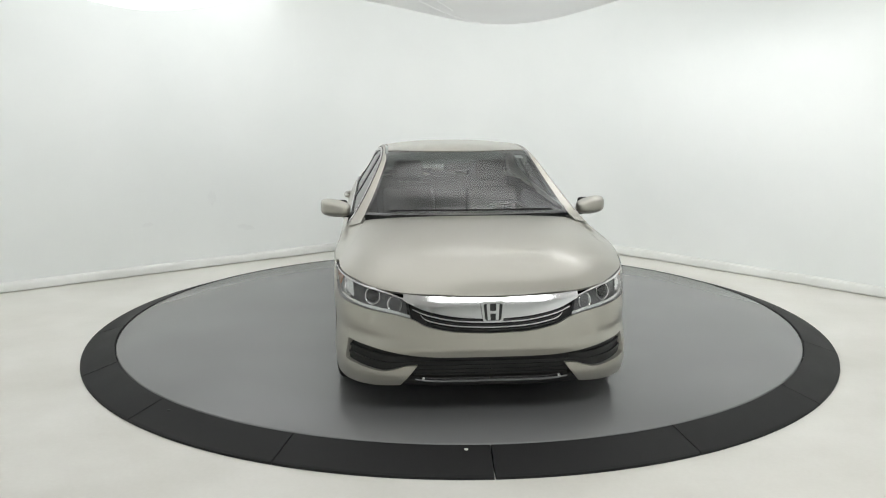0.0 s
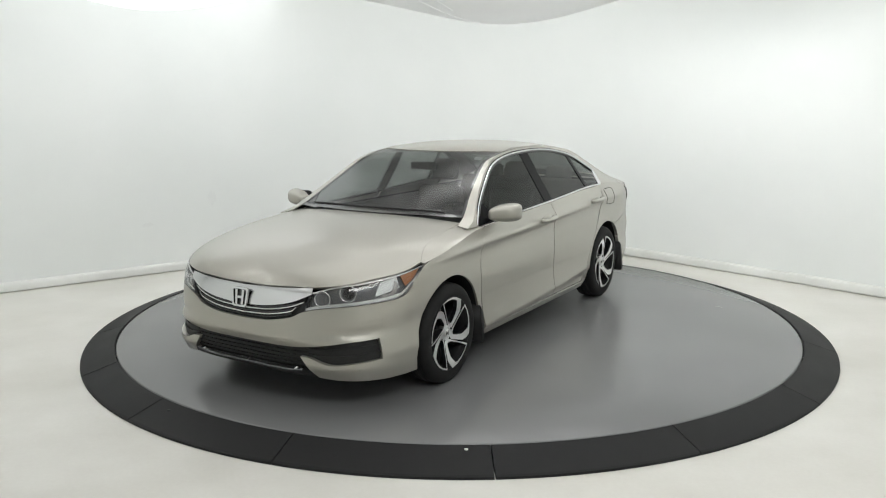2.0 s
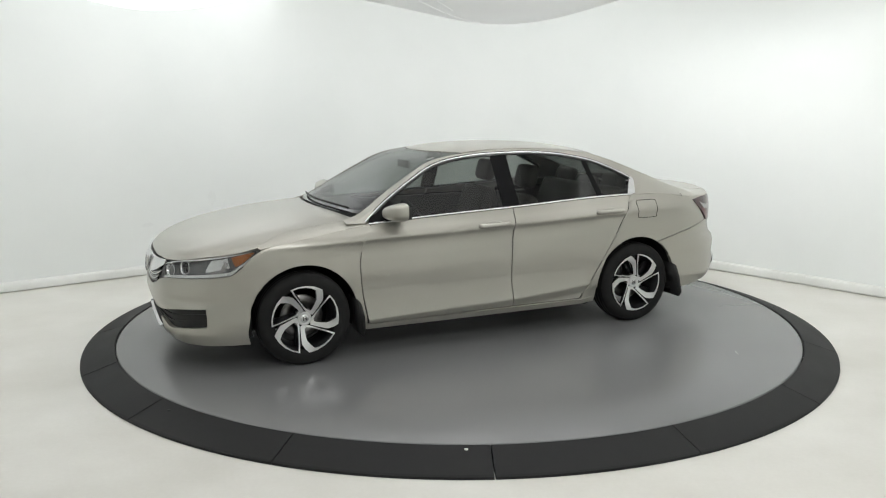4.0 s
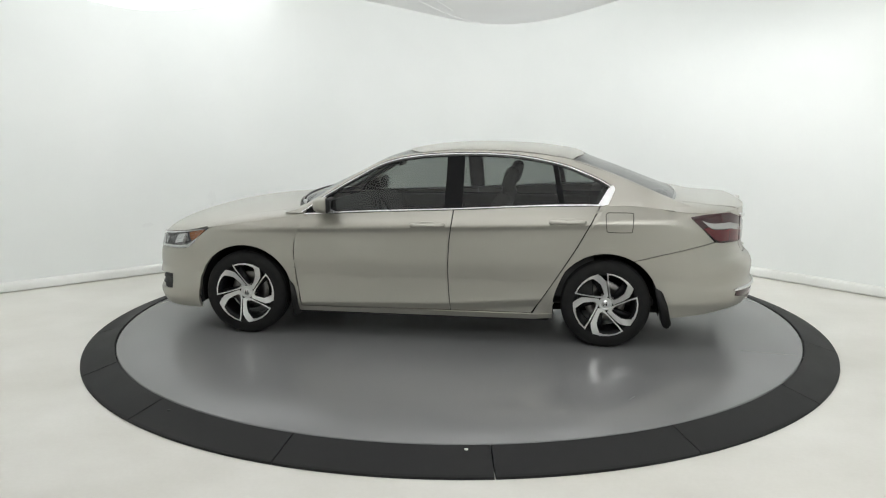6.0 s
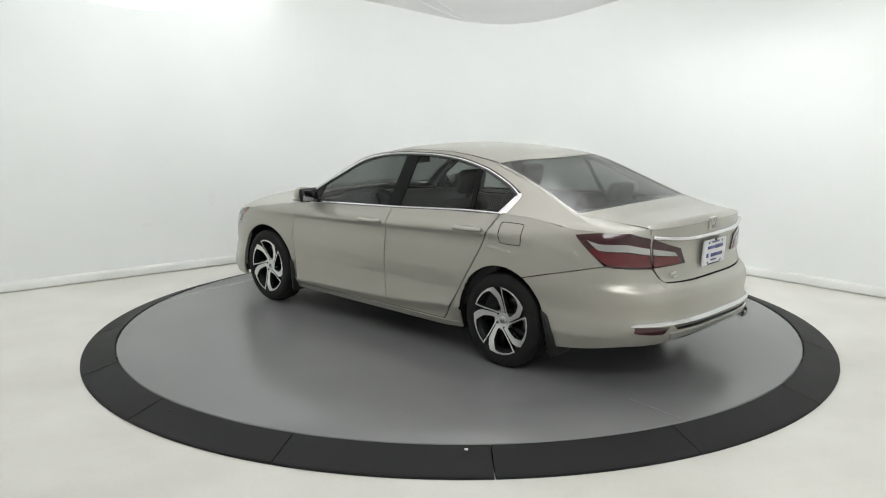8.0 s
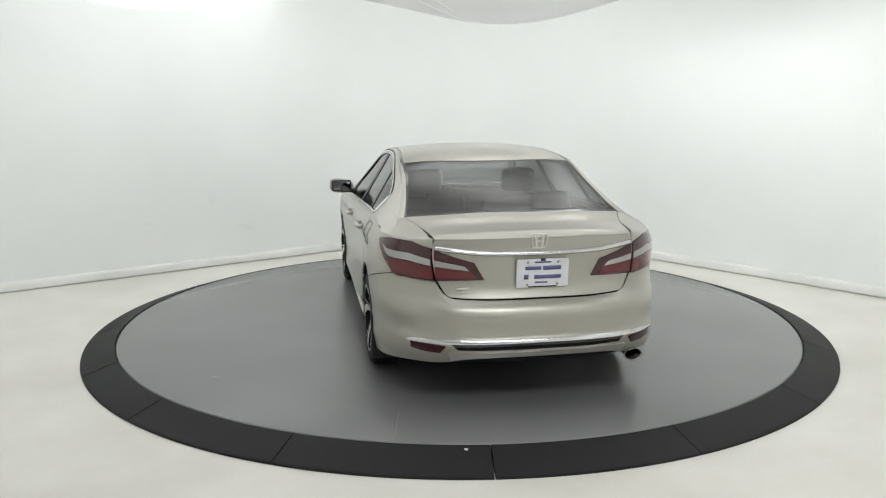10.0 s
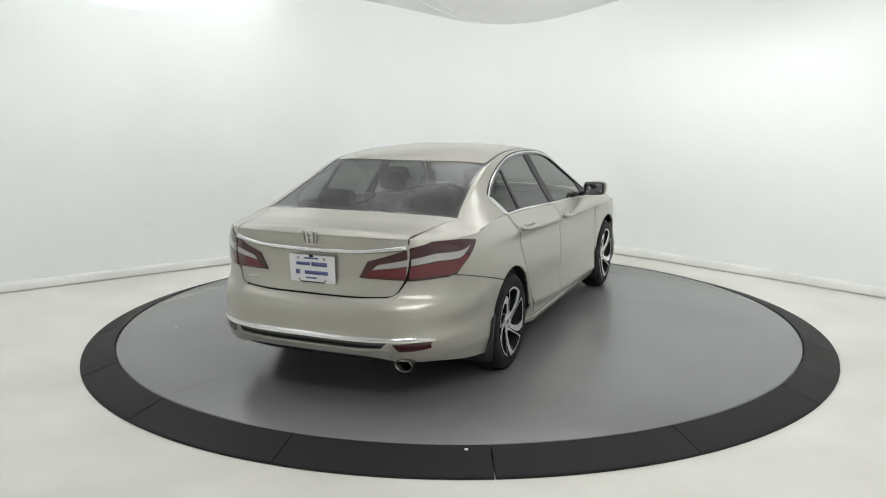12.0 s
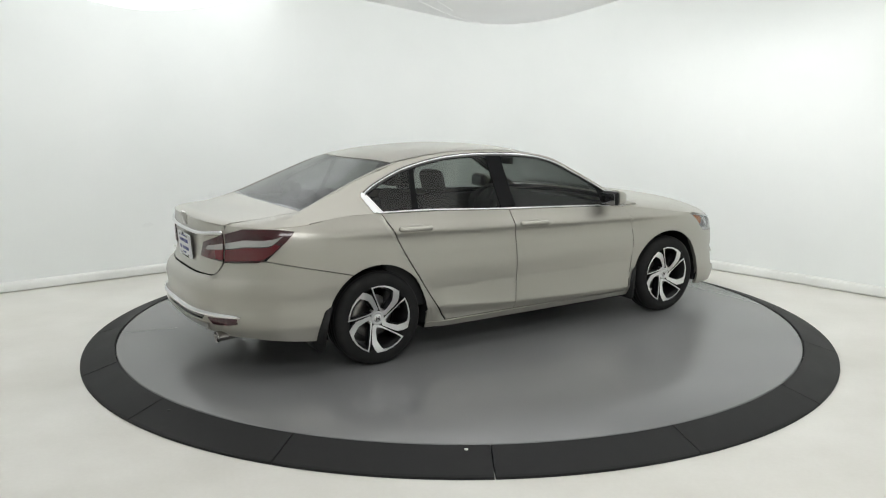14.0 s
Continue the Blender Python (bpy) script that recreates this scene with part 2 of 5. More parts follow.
def build_booth():
    a, arc, b = wall_plan()
    far_l, far_r = CORNER + LEFT * 10.3, CORNER + RIGHT * 10.3
    near = far_l + far_r - CORNER
    top = 3.35
    tagged(link("wall_left", wall_strip([far_l.lerp(a, i / 8) for i in range(9)], 0, top, 0.12), WALL), kind="structure", label="smooth white booth wall beside the turntable")
    tagged(link("wall_corner", wall_strip(arc, 0, top, 0.12), WALL), kind="structure", label="curved white corner of the photo booth wall")
    tagged(link("wall_right", wall_strip([b.lerp(far_r, i / 8) for i in range(9)], 0, top, 0.12), WALL), kind="structure", label="smooth white booth wall beside the turntable")
    tagged(link("wall_near_right", wall_strip([far_r, near], 0, top, 0.12), WALL), kind="structure", label="plain white booth wall")
    tagged(link("wall_near_left", wall_strip([near, far_l], 0, top, 0.12), WALL), kind="structure", label="plain white booth wall")
    line = [far_l.lerp(a, i / 8) for i in range(8)] + arc + [b.lerp(far_r, i / 8) for i in range(1, 9)]
    bm = bmesh.new()
    rows = []
    for out, z in ((0.020, 0.0), (0.020, 0.006), (0.052, 0.008), (0.055, 0.02), (0.055, 0.075), (0.051, 0.088), (0.042, 0.096), (0.028, 0.100), (-0.01, 0.101)):
        row = []
        for i, p in enumerate(line):
            d = (line[min(i + 1, len(line) - 1)] - line[max(i - 1, 0)]).normalized()
            q = p + Vector((d.y, -d.x)) * out
            row.append((q.x, q.y, z))
        rows.append(row)
    grid_faces(bm, rows)
    bmesh.ops.recalc_face_normals(bm, faces=bm.faces[:])
    tagged(link("baseboard", bm, SKIRT), kind="structure", label="low white skirting along the booth wall")
    bm = bmesh.new()
    grid_faces(bm, [[(-13 + 26 * i / 40, -13 + 26 * j / 40, 0) for i in range(41)] for j in range(41)])
    tagged(link("floor", bm, FLOOR), kind="structure", label="pale cream sealed floor with faint stains")

    # the ceiling sheet hangs in two bellies
    dips = ((BELLY_LIT, 0.35, 1.3), (BELLY_MID, 0.37, 1.6))
    bm = bmesh.new()
    rows = []
    n = 90
    for j in range(n + 1):
        row = []
        for i in range(n + 1):
            x, y = -9 + 18 * i / n, -10.5 + 17.5 * j / n
            z = 3.22
            for c, deep, wide in dips:
                z -= deep * math.exp(-((x - c.x) ** 2 + (y - c.y) ** 2) / (wide * wide))
            row.append((x, y, z))
        rows.append(row)
    grid_faces(bm, rows)
    tagged(link("ceiling", bm, CEILING), kind="structure", label="white fabric ceiling sheet hanging in soft bellies")
    # two folds where the sheet is pulled together
    for ends in (((-0.62, 2.95), (-0.233, 3.545), (0.012, 3.80), (0.306, 3.98)), ((-0.40, 2.80), (-0.223, 3.129), (-0.058, 3.45))):
        bm = bmesh.new()
        pts = []
        for q in spline([(x, y, 0) for x, y in ends], 24):
            z = 3.22 - sum(deep * math.exp(-((q.x - c.x) ** 2 + (q.y - c.y) ** 2) / (wide * wide)) for c, deep, wide in dips)
            pts.append((q.x, q.y, z + 0.001))
        tube(bm, pts, 0.012, 8, 0.8)
        tagged(link("ceiling_fold", bm, CEILING), kind="structure", label="stitched fold in the white ceiling sheet")


def build_glow_panel():
    """The lit belly of the ceiling over one wall: a bowed white diffuser."""
    lamp = tagged(empty("ceiling_light", pose(0, 0, 0)), "glowing white bowed ceiling light beside the wall", "ceiling light")
    c = BELLY_LIT
    bm = bmesh.new()
    rows = []
    for i in range(13):
        r = 0.02 + 1.5 * i / 12
        rows.append([(c.x + r * math.cos(radians(a)), c.y + r * math.sin(radians(a)), 3.205 - 0.35 * math.exp(-r * r / 1.69)) for a in range(0, 360, 10)])
    grid_faces(bm, rows, True)
    part("diffuser", bm, GLOW, lamp)


def build_soft_box_covers():
    # white housings behind the added lamps, all out of view
    for place, sx, sy, power, tilt, turn in LAMPS:
        lamp = tagged(empty("ceiling_light", pose(*place, tilt, 0, turn)), "unseen white soft box panel added under the ceiling", "ceiling light", "soft boxes under the ceiling")
        bm = bmesh.new()
        box(bm, -sx / 2 - 0.03, sx / 2 + 0.03, -sy / 2 - 0.03, sy / 2 + 0.03, 0.004, 0.05, 0.008)
        part("housing", bm, LED, lamp)


def build_turntable():
    table = empty("turntable", pose(0, 0, 0))
    tagged(table, "round grey painted turntable deck with faint scuffs", "turntable")
    bm = bmesh.new()
    lathe(bm, [(0.0005, DECK), (0.6, DECK), (1.4, DECK), (2.2, DECK), (2.742, DECK), (2.752, DECK - 0.004), (2.756, DECK - 0.012), (2.756, 0.0)], 160, "Z")
    part("deck", bm, DISC, table)
    for x, y, turn, size, w in ((-2.38, 0.828, -10.5, 0.39, 0.003), (-1.35, 1.9, 60, 0.08, 0.004)):
        bm = bmesh.new()
        box(bm, -size / 2, size / 2, -w / 2, w / 2, DECK - 0.001, DECK + 0.0012)
        part("scuff", bm, SCRATCH, table, "thin dark scuff on the deck", matrix=pose(x, y, 0, 0, 0, turn))
    return table


def build_ramp():
    """Black ring of wedge segments round the turntable."""
    ring = tagged(empty("ramp_ring", pose(0, 0, 0)), "black rubber ramp ring of segments round the turntable", "ramp")
    seams = [-109, -86.3, -64, -41, -18, 5, 28, 51, 74, 97, 120, 143, 166, 189, 210, 229]
    for a, b in zip(seams, seams[1:] + [seams[0] + 360]):
        bm = bmesh.new()
        rows = []
        for r, z in ((2.762, 0.0), (2.762, DECK - 0.002), (2.768, DECK + 0.001), (2.88, 0.052), (2.99, 0.020), (3.002, 0.014), (3.004, 0.0)):
            row = []
            for i in range(15):
                t = radians(a + 0.07 + (b - a - 0.14) * i / 14)
                row.append((r * math.cos(t), r * math.sin(t), z))
            rows.append(row)
        vs = grid_faces(bm, rows)
        bm.faces.new([r[0] for r in vs])
        bm.faces.new([r[-1] for r in vs][::-1])
        bmesh.ops.recalc_face_normals(bm, faces=bm.faces[:])
        part("ramp_segment", bm, RUBBER_RAMP, ring, smooth=False)
    for r, a in ((2.83, -127.6), (2.8, -89.0)):
        bm = bmesh.new()
        bmesh.ops.create_uvsphere(bm, u_segments=10, v_segments=6, radius=0.012, matrix=Matrix.Translation((r * math.cos(radians(a)), r * math.sin(radians(a)), DECK - (r - 2.768) * 0.3)) @ Matrix.Diagonal((1, 1, 0.4, 1)))
        part("bolt", bm, SPECK if r < 2.81 else BLACK, ring)


def build_marks():
    """Faint smudges on the walls, streaks and specks on the floor."""
    for d, z, w, h, turn in ((3.75, 0.42, 0.22, 0.06, 12), (4.15, 0.80, 0.10, 0.16, 4), (4.9, 0.55, 0.12, 0.05, -8)):
        p = CORNER + LEFT * d + Vector((0.617, -0.787)) * 0.004
        bm = bmesh.new()
        n = 18
        vs = [bm.verts.new((w / 2 * math.cos(2 * math.pi * i / n) * (1 + 0.3 * math.sin(3.1 * i)), 0, h / 2 * math.sin(2 * math.pi * i / n) * (1 + 0.3 * math.cos(2.3 * i)))) for i in range(n)]
        bm.faces.new(vs)
        tagged(link("wall_smudge", bm, SMUDGE, matrix=pose(p.x, p.y, z, 0, turn, 38.1)), "faint grey smudge on the white wall", "smudge", kind="structure")
    for x, y, w, d, turn in ((2.36, -2.62, 0.018, 0.010, 20), (2.30, -2.74, 0.012, 0.008, 70), (-3.55, -1.35, 0.30, 0.008, 8), (-3.3, -1.55, 0.2, 0.006, 12)):
        bm = bmesh.new()
        box(bm, -w / 2, w / 2, -d / 2, d / 2, 0.0, 0.0025, 0.0008)
        tagged(link("floor_mark", bm, STAIN, matrix=pose(x, y, 0, 0, 0, turn)), "small brown mark on the pale floor", "mark", kind="structure")


build_booth()
build_marks()
build_soft_box_covers()
build_glow_panel()
turntable = build_turntable()
build_ramp()


# ---- the car: its skin, as functions of place (x forward, y to its left, z up from the deck) ----
XF, XR, NR = 1.2, -1.6, 3.1          # where nose and tail begin to round off in plan, and how square the tail is
wide = curve((2.4, 0.922), (1.8, 0.928), (1.4, 0.925), (0.9, 0.908), (-0.2, 0.915), (-1.4, 0.922), (-2.6, 0.905))
inset = curve((0.15, 0.10), (0.2, 0.075), (0.25, 0.050), (0.325, 0.026), (0.345, 0.013), (0.37, 0.015), (0.5, 0.014), (0.62, 0.009), (0.72, 0.014), (0.80, 0.019), (0.842, 0.016), (0.868, 0.004), (0.876, 0.0), (0.883, 0.002), (0.91, 0.016), (0.95, 0.043), (1.0, 0.072), (1.06, 0.105))
nose = curve((0.15, 2.20), (0.22, 2.26), (0.28, 2.295), (0.38, 2.305), (0.45, 2.325), (0.55, 2.32), (0.65, 2.305), (0.72, 2.28), (0.80, 2.21), (0.9, 2.1))
tail = curve((0.15, -2.40), (0.25, -2.44), (0.33, -2.50), (0.44, -2.535), (0.466, -2.517), (0.50, -2.518), (0.58, -2.526), (0.625, -2.514), (0.655, -2.490), (0.68, -2.456), (0.78, -2.43), (0.92, -2.432), (0.97, -2.436), (1.03, -2.436), (1.1, -2.43))
shoulder = curve((2.3, 0.728), (2.2, 0.750), (2.0, 0.788), (1.7, 0.832), (1.4, 0.880), (0.9, 0.948), (0.5, 0.972), (-0.25, 1.004), (-1.3, 1.050), (-1.6, 1.050), (-1.95, 1.008), (-2.15, 1.005), (-2.44, 1.03))
crest = curve((2.30, 0.729), (2.272, 0.731), (2.255, 0.757), (2.22, 0.793), (2.15, 0.837), (2.0, 0.895), (1.8, 0.945), (1.55, 0.985), (1.3, 1.010), (1.12, 1.022), (1.06, 1.03), (0.8, 1.153), (0.57, 1.261), (0.34, 1.371), (0.1, 1.434), (-0.1, 1.458),
              (-0.4, 1.472), (-0.8, 1.459), (-1.15, 1.412), (-1.3, 1.346), (-1.5, 1.275), (-1.75, 1.180), (-1.95, 1.105), (-2.0, 1.092), (-2.12, 1.066), (-2.3, 1.058), (-2.37, 1.060), (-2.41, 1.052), (-2.436, 1.031), (-2.5, 1.03))
rail = curve((1.1, 0.950), (1.03, 0.968), (0.95, 0.990), (0.85, 1.045), (0.74, 1.120), (0.52, 1.252), (0.306, 1.358), (0.05, 1.405), (-0.25, 1.428), (-0.55, 1.428), (-0.8, 1.412), (-1.06, 1.379), (-1.2, 1.346), (-1.5, 1.236), (-1.85, 1.090), (-1.95, 1.058), (-2.08, 1.012))
lean = curve((1.0, 0.33), (0.6, 0.275), (0.0, 0.248), (-1.0, 0.245), (-1.4, 0.33), (-1.85, 0.62), (-2.0, 0.68))


square = curve((0.15, 4.4), (0.3, 4.0), (0.45, 3.5), (0.65, 3.3), (0.9, 3.3))      # how square the nose is at each height
flare = curve((-2.6, 0.4), (-1.75, 0.4), (-1.0, 1.0), (1.0, 1.0), (1.75, 0.3), (2.4, 0.3))


soft_inset = curve((0.5, 0.014), (0.64, 0.006), (0.80, 0.004), (0.86, 0.009), (0.91, 0.022), (0.95, 0.045))
crease = curve((-1.9, 0.0), (-1.45, 0.55), (-1.15, 1.0), (0.9, 1.0), (1.3, 0.5), (1.75, 0.0))
crease_z = curve((-1.9, 0.935), (-1.1, 0.914), (-0.065, 0.878), (0.9, 0.852), (1.5, 0.835))       # the line through the door handles
low_z = curve((-1.0, 0.366), (-0.85, 0.352), (-0.23, 0.304), (0.9, 0.268))                          # the fold low on the doors
low_span = curve((-0.96, 0.0), (-0.86, 1.0), (0.94, 1.0), (1.02, 0.0))


def tuck(x, z):
    """How far the flank lies inside its widest line."""
    w = min(1.0, max(0.0, (0.5 - z) / 0.15))
    k = crease(x)
    up = min(1.0, max(0.0, (z - 0.55) / 0.2))
    zs = z - (crease_z(x) - 0.878) * up
    d = inset(zs) if z < 0.55 or zs > 0.94 else k * inset(zs) + (1 - k) * soft_inset(zs)
    d *= 1 - w + w * flare(x)
    e = low_span(x)
    if e and z < 0.5:
        h = z - low_z(x)
        if z < 0.2445:
            fold = 0.018 + 0.5 * (0.2445 - z)
        elif h >= 0:
            fold = 0.0 + 0.015 * (1 - (1 - min(1.0, h / (0.5 - low_z(x)))) ** 2.2)
        else:
            fold = min(0.030, -0.50 * h)
        d = (1 - e) * d + e * fold
    return d


def side_y(x, z):
    NF = square(z)
    b = wide(x) - tuck(x, z)
    if x > XF:
        k = min(1.0, (x - XF) / (nose(z) - XF))
        return b * (1 - k ** NF) ** (1 / NF)
    if x < XR:
        k = min(1.0, (XR - x) / (XR - tail(z)))
        return b * (1 - k ** NR) ** (1 / NR)
    return b


# along the flank p runs from 0 (nose) over pi/2 (side) to the tail
P_SIDE, P_REAR = math.pi / 2, math.pi / 2 + XF - XR


def S(x, z):
    """A point of the flank by its x."""
    NF = square(z)
    if x > XF:
        k = min(1.0, (x - XF) / (nose(z) - XF))
        return (math.atan2((1 - k ** NF) ** (1 / NF), k), z)
    if x < XR:
        k = min(1.0, (XR - x) / (XR - tail(z)))
        return (P_REAR + math.pi / 2 - math.atan2((1 - k ** NR) ** (1 / NR), k), z)
    return (P_SIDE + XF - x, z)


def F(y, z):
    """A point of the nose by its y."""
    NF = square(z)
    k = min(1.0, abs(y) / (wide(2.0) - tuck(2.0, z)))
    return (math.atan2(k, (1 - k ** NF) ** (1 / NF)), z)


def R(y, z):
    """A point of the tail by its y."""
    k = min(1.0, abs(y) / (wide(-2.0) - tuck(-2.0, z)))
    return (P_REAR + math.pi / 2 - math.atan2(k, (1 - k ** NR) ** (1 / NR)), z)


def flank(p, z):
    NF = square(z)
    if p < P_SIDE:
        c, s = math.cos(p), max(0.0, math.sin(p))
        r = (c ** NF + s ** NF) ** (-1 / NF)
        r *= 1 - 0.011 * math.exp(-((z - 0.484) / 0.034) ** 2 - ((p - 0.74) / 0.22) ** 2)
        x = XF + (nose(z) - XF) * r * c
        return Vector((x, (wide(x) - tuck(x, z)) * r * s, z))
    if p > P_REAR:
        q = min(P_REAR + math.pi / 2, p) - P_REAR
        c, s = max(0.0, math.cos(q)), math.sin(q)
        r = (c ** NR + s ** NR) ** (-1 / NR)
        x = XR + (tail(z) - XR) * r * s
        return Vector((x, (wide(x) - tuck(x, z)) * r * c, z))
    x = XF + P_SIDE - p
    return Vector((x, wide(x) - tuck(x, z), z))


def house_y(x, z):
    """The glasshouse side over the shoulder."""
    s = shoulder(x)
    return side_y(x, s) - lean(x) * (max(0.0, z - s) / 0.4) ** 0.96


def house(x, z):
    return Vector((x, house_y(x, z), z))


def bulge(u, k, m):
    """1 in the middle, 0 at the edge, meeting the flank at a slope."""
    f = lambda v: max(0.0, 1 - v ** k) ** (1 / m)
    return (f(0.985 * u) - f(0.985)) / (1 - f(0.985))


def top(x, y):
    """The upper skin: bonnet, screen, roof, rear screen, boot lid."""
    c = crest(x)
    if x > 1.08:
        s, w, k, m = shoulder(x), side_y(x, shoulder(x)), 2.6, 1.7
    elif x < -1.97:
        s, w, k, m = shoulder(x), side_y(x, shoulder(x)), 3.2, 1.9
    else:
        s = rail(x)
        w, k, m = house_y(x, s), 2.3, 1.0
    u = min(1.0, abs(y) / max(w, 1e-4))
    return Vector((x, y, s + (c - s) * max(0.0, 1 - u ** k) ** (1 / m)))


def cap(x, y):
    """Bonnet and wings right back to the screen."""
    s = shoulder(x)
    c = crest(x) if x > 1.12 else 1.022
    u = min(1.0, abs(y) / max(side_y(x, s), 1e-4))
    return Vector((x, y, s + (c - s) * bulge(u, 2.6, 1.7)))


def patch(bm, surface, low, high, start, end, nu, nv, gap=0.003, lift=0.0, flange=0.014, smooth=(1, 1, 1, 1), both=True):
    """A panel on the surface between four lines of its two parameters, turned in at the edges, on both sides of the car."""
    a = [Vector(q) for q in low] if len(low) == nu + 1 else spline(low, nu, smooth[0])
    b = [Vector(q) for q in high] if len(high) == nu + 1 else spline(high, nu, smooth[1])
    c, d = spline(start, nv, smooth[2]), spline(end, nv, smooth[3])
    lu = sum((surface(*p) - surface(*q)).length for p, q in zip(a, a[1:])) + 1e-6
    lv = sum((surface(*p) - surface(*q)).length for p, q in zip(c, c[1:])) + 1e-6
    lv = max(lv, sum((surface(*p) - surface(*q)).length for p, q in zip(d, d[1:])))
    eu, ev = min(0.2, gap / lu), min(0.2, gap / lv)
    e0 = 0.0 if both and abs(surface(*a[0]).y) < 1e-3 else eu

    def at(line, t):
        k = t * (len(line) - 1)
        i = min(int(k), len(line) - 2)
        return line[i].lerp(line[i + 1], k - i)
    rows = []
    for j in range(nv + 1):
        v = ev + (1 - 2 * ev) * j / nv
        row = []
        for i in range(nu + 1):
            u = e0 + (1 - e0 - eu) * i / nu
            p = (1 - v) * at(a, u) + v * at(b, u) + (1 - u) * at(c, v) + u * at(d, v)
            p -= (1 - u) * (1 - v) * a[0] + u * (1 - v) * a[-1] + (1 - u) * v * b[0] + u * v * b[-1]
            row.append(surface(*p))
        rows.append(row)
    nrm = []
    for j in range(nv + 1):
        row = []
        for i in range(nu + 1):
            du = rows[j][min(i + 1, nu)] - rows[j][max(i - 1, 0)]
            dv = rows[min(j + 1, nv)][i] - rows[max(j - 1, 0)][i]
            n = du.cross(dv)
            n = n.normalized() if n.length > 1e-12 else Vector((0, 0, 1))
            mid = rows[j][i] - Vector((max(-1.7, min(1.5, rows[j][i].x)), 0, 0.55))
            row.append(n if n.dot(mid) > 0 else -n)
        nrm.append(row)
    for side in (1, -1) if both else (1,):
        flip = Matrix.Diagonal((1, side, 1))
        front = [[flip @ (p + n * lift) for p, n in zip(r, q)] for r, q in zip(rows, nrm)]
        grid_faces(bm, front)
        if flange:
            ring = [(0, i) for i in range(nu + 1)] + [(j, nu) for j in range(1, nv + 1)] + [(nv, i) for i in range(nu - 1, -1, -1)] + [(j, 0) for j in range(nv - 1, -1, -1)]
            edge = [front[j][i] for j, i in ring]
            back = [flip @ (rows[j][i] + nrm[j][i] * (lift - flange)) for j, i in ring]
            grid_faces(bm, [edge, back])


def on_house(pts, lift):
    out = []
    for x, z in pts:
        p = house(x, z)
        n = (house(x, z + 0.01) - p).cross(Vector((1, 0, 0)))
        n = n.normalized() if n.length else Vector((0, 1, 0))
        if n.y < 0:
            n = -n
        out.append(p + n * lift)
    return out


def band(bm, pts, width, depth):
    """A trim strip laid along pts that lie on the flank, on both sides."""
    for side in (1, -1):
        rows = []
        for i, p in enumerate(pts):
            d = (pts[min(i + 1, len(pts) - 1)] - pts[max(i - 1, 0)]).normalized()
            out = Vector((0, 0.95, 0.3))
            up = out.cross(d).normalized()
            nn = d.cross(up).normalized()
            if nn.y < 0:
                nn = -nn
            w = width[i] if isinstance(width, list) else width
            row = [p + up * w * a + nn * b for a, b in ((-0.5, 0), (-0.42, depth), (0.42, depth), (0.5, 0))]
            rows.append([Vector((q.x, q.y * side, q.z)) for q in row])
        grid_faces(bm, rows)


def recalc(bm):
    """Faces look away from the middle of the car."""
    for f in bm.faces:
        c = f.calc_center_median()
        if f.normal.length == 0:
            f.normal_update()
        if f.normal.dot(c - Vector((max(-1.7, min(1.5, c.x)), 0, 0.55))) < 0:
            f.normal_flip()


def arch(cx, a0, a1, n=14, r=0.385):
    """Points of a wheel opening, by angle in degrees from straight ahead."""
    return [S(cx + r * math.cos(radians(a0 + (a1 - a0) * i / n)), 0.325 + r * math.sin(radians(a0 + (a1 - a0) * i / n))) for i in range(n + 1)]


DOOR_F = [(0.928, 0.245), (0.972, 0.50), (0.982, 0.70), (0.945, 0.86), (0.885, 0.949)]
DOOR_B = [(-0.240, 0.245), (-0.220, 0.50), (-0.226, 0.76), (-0.245, 0.90), (-0.255, 1.004)]
DOOR_R = [(-0.845, 0.245), (-0.965, 0.42), (-1.055, 0.56), (-1.185, 0.77), (-1.335, 1.050)]


def seg(pts, n):
    """n + 1 points along a line on the flank."""
    return [S(q.x, q.y) for q in spline([(x, z, 0) for x, z in pts], n)]


def sides(pts):
    return [S(x, z) for x, z in pts]


def shoulder_line(x0, x1, n=10):
    return [S(x0 + (x1 - x0) * i / n, shoulder(x0 + (x1 - x0) * i / n)) for i in range(n + 1)]


car = tagged(empty("car"), "champagne metallic four-door sedan on the grey turntable", "car")


def panel(name, pieces, mat=None, label="", parent=None, **more):
    bm = bmesh.new()
    for surface, low, high, start, end, nu, nv in pieces:
        patch(bm, surface, low, high, start, end, nu, nv, **more)
    recalc(bm)
    return part(name, bm, mat or PAINT, parent or car, label)


def one_side(ob_name, pieces, mat, sign, label="", **more):
    """The same panel on one flank alone."""
    bm = bmesh.new()
    for surface, low, high, start, end, nu, nv in pieces:
        patch(bm, surface, low, high, start, end, nu, nv, both=False, **more)
    if sign < 0:
        bm.transform(Matrix.Diagonal((1, -1, 1, 1)))
    recalc(bm)
    return part(ob_name, bm, mat, car, label)


LEAD = [F(y, shoulder(flank(*F(y, 0.75)).x)) for y in (0.0, 0.2, 0.4, 0.55, 0.68)] + [S(1.95, shoulder(1.95)), S(1.82, shoulder(1.82)), S(1.70, shoulder(1.70))]
HOOK = (1.69, side_y(1.69, shoulder(1.69)) - 0.015)
WING_CUT = [HOOK, (1.5, 0.790), (1.2, 0.755), (0.97, 0.728)]     # bonnet's side edge in plan


LIP_Z = shoulder(flank(*R(0.61, 1.01)).x)
LIP_CORNER = flank(*R(0.61, LIP_Z)).xy
LIP_CORNER = (LIP_CORNER.x, LIP_CORNER.y)


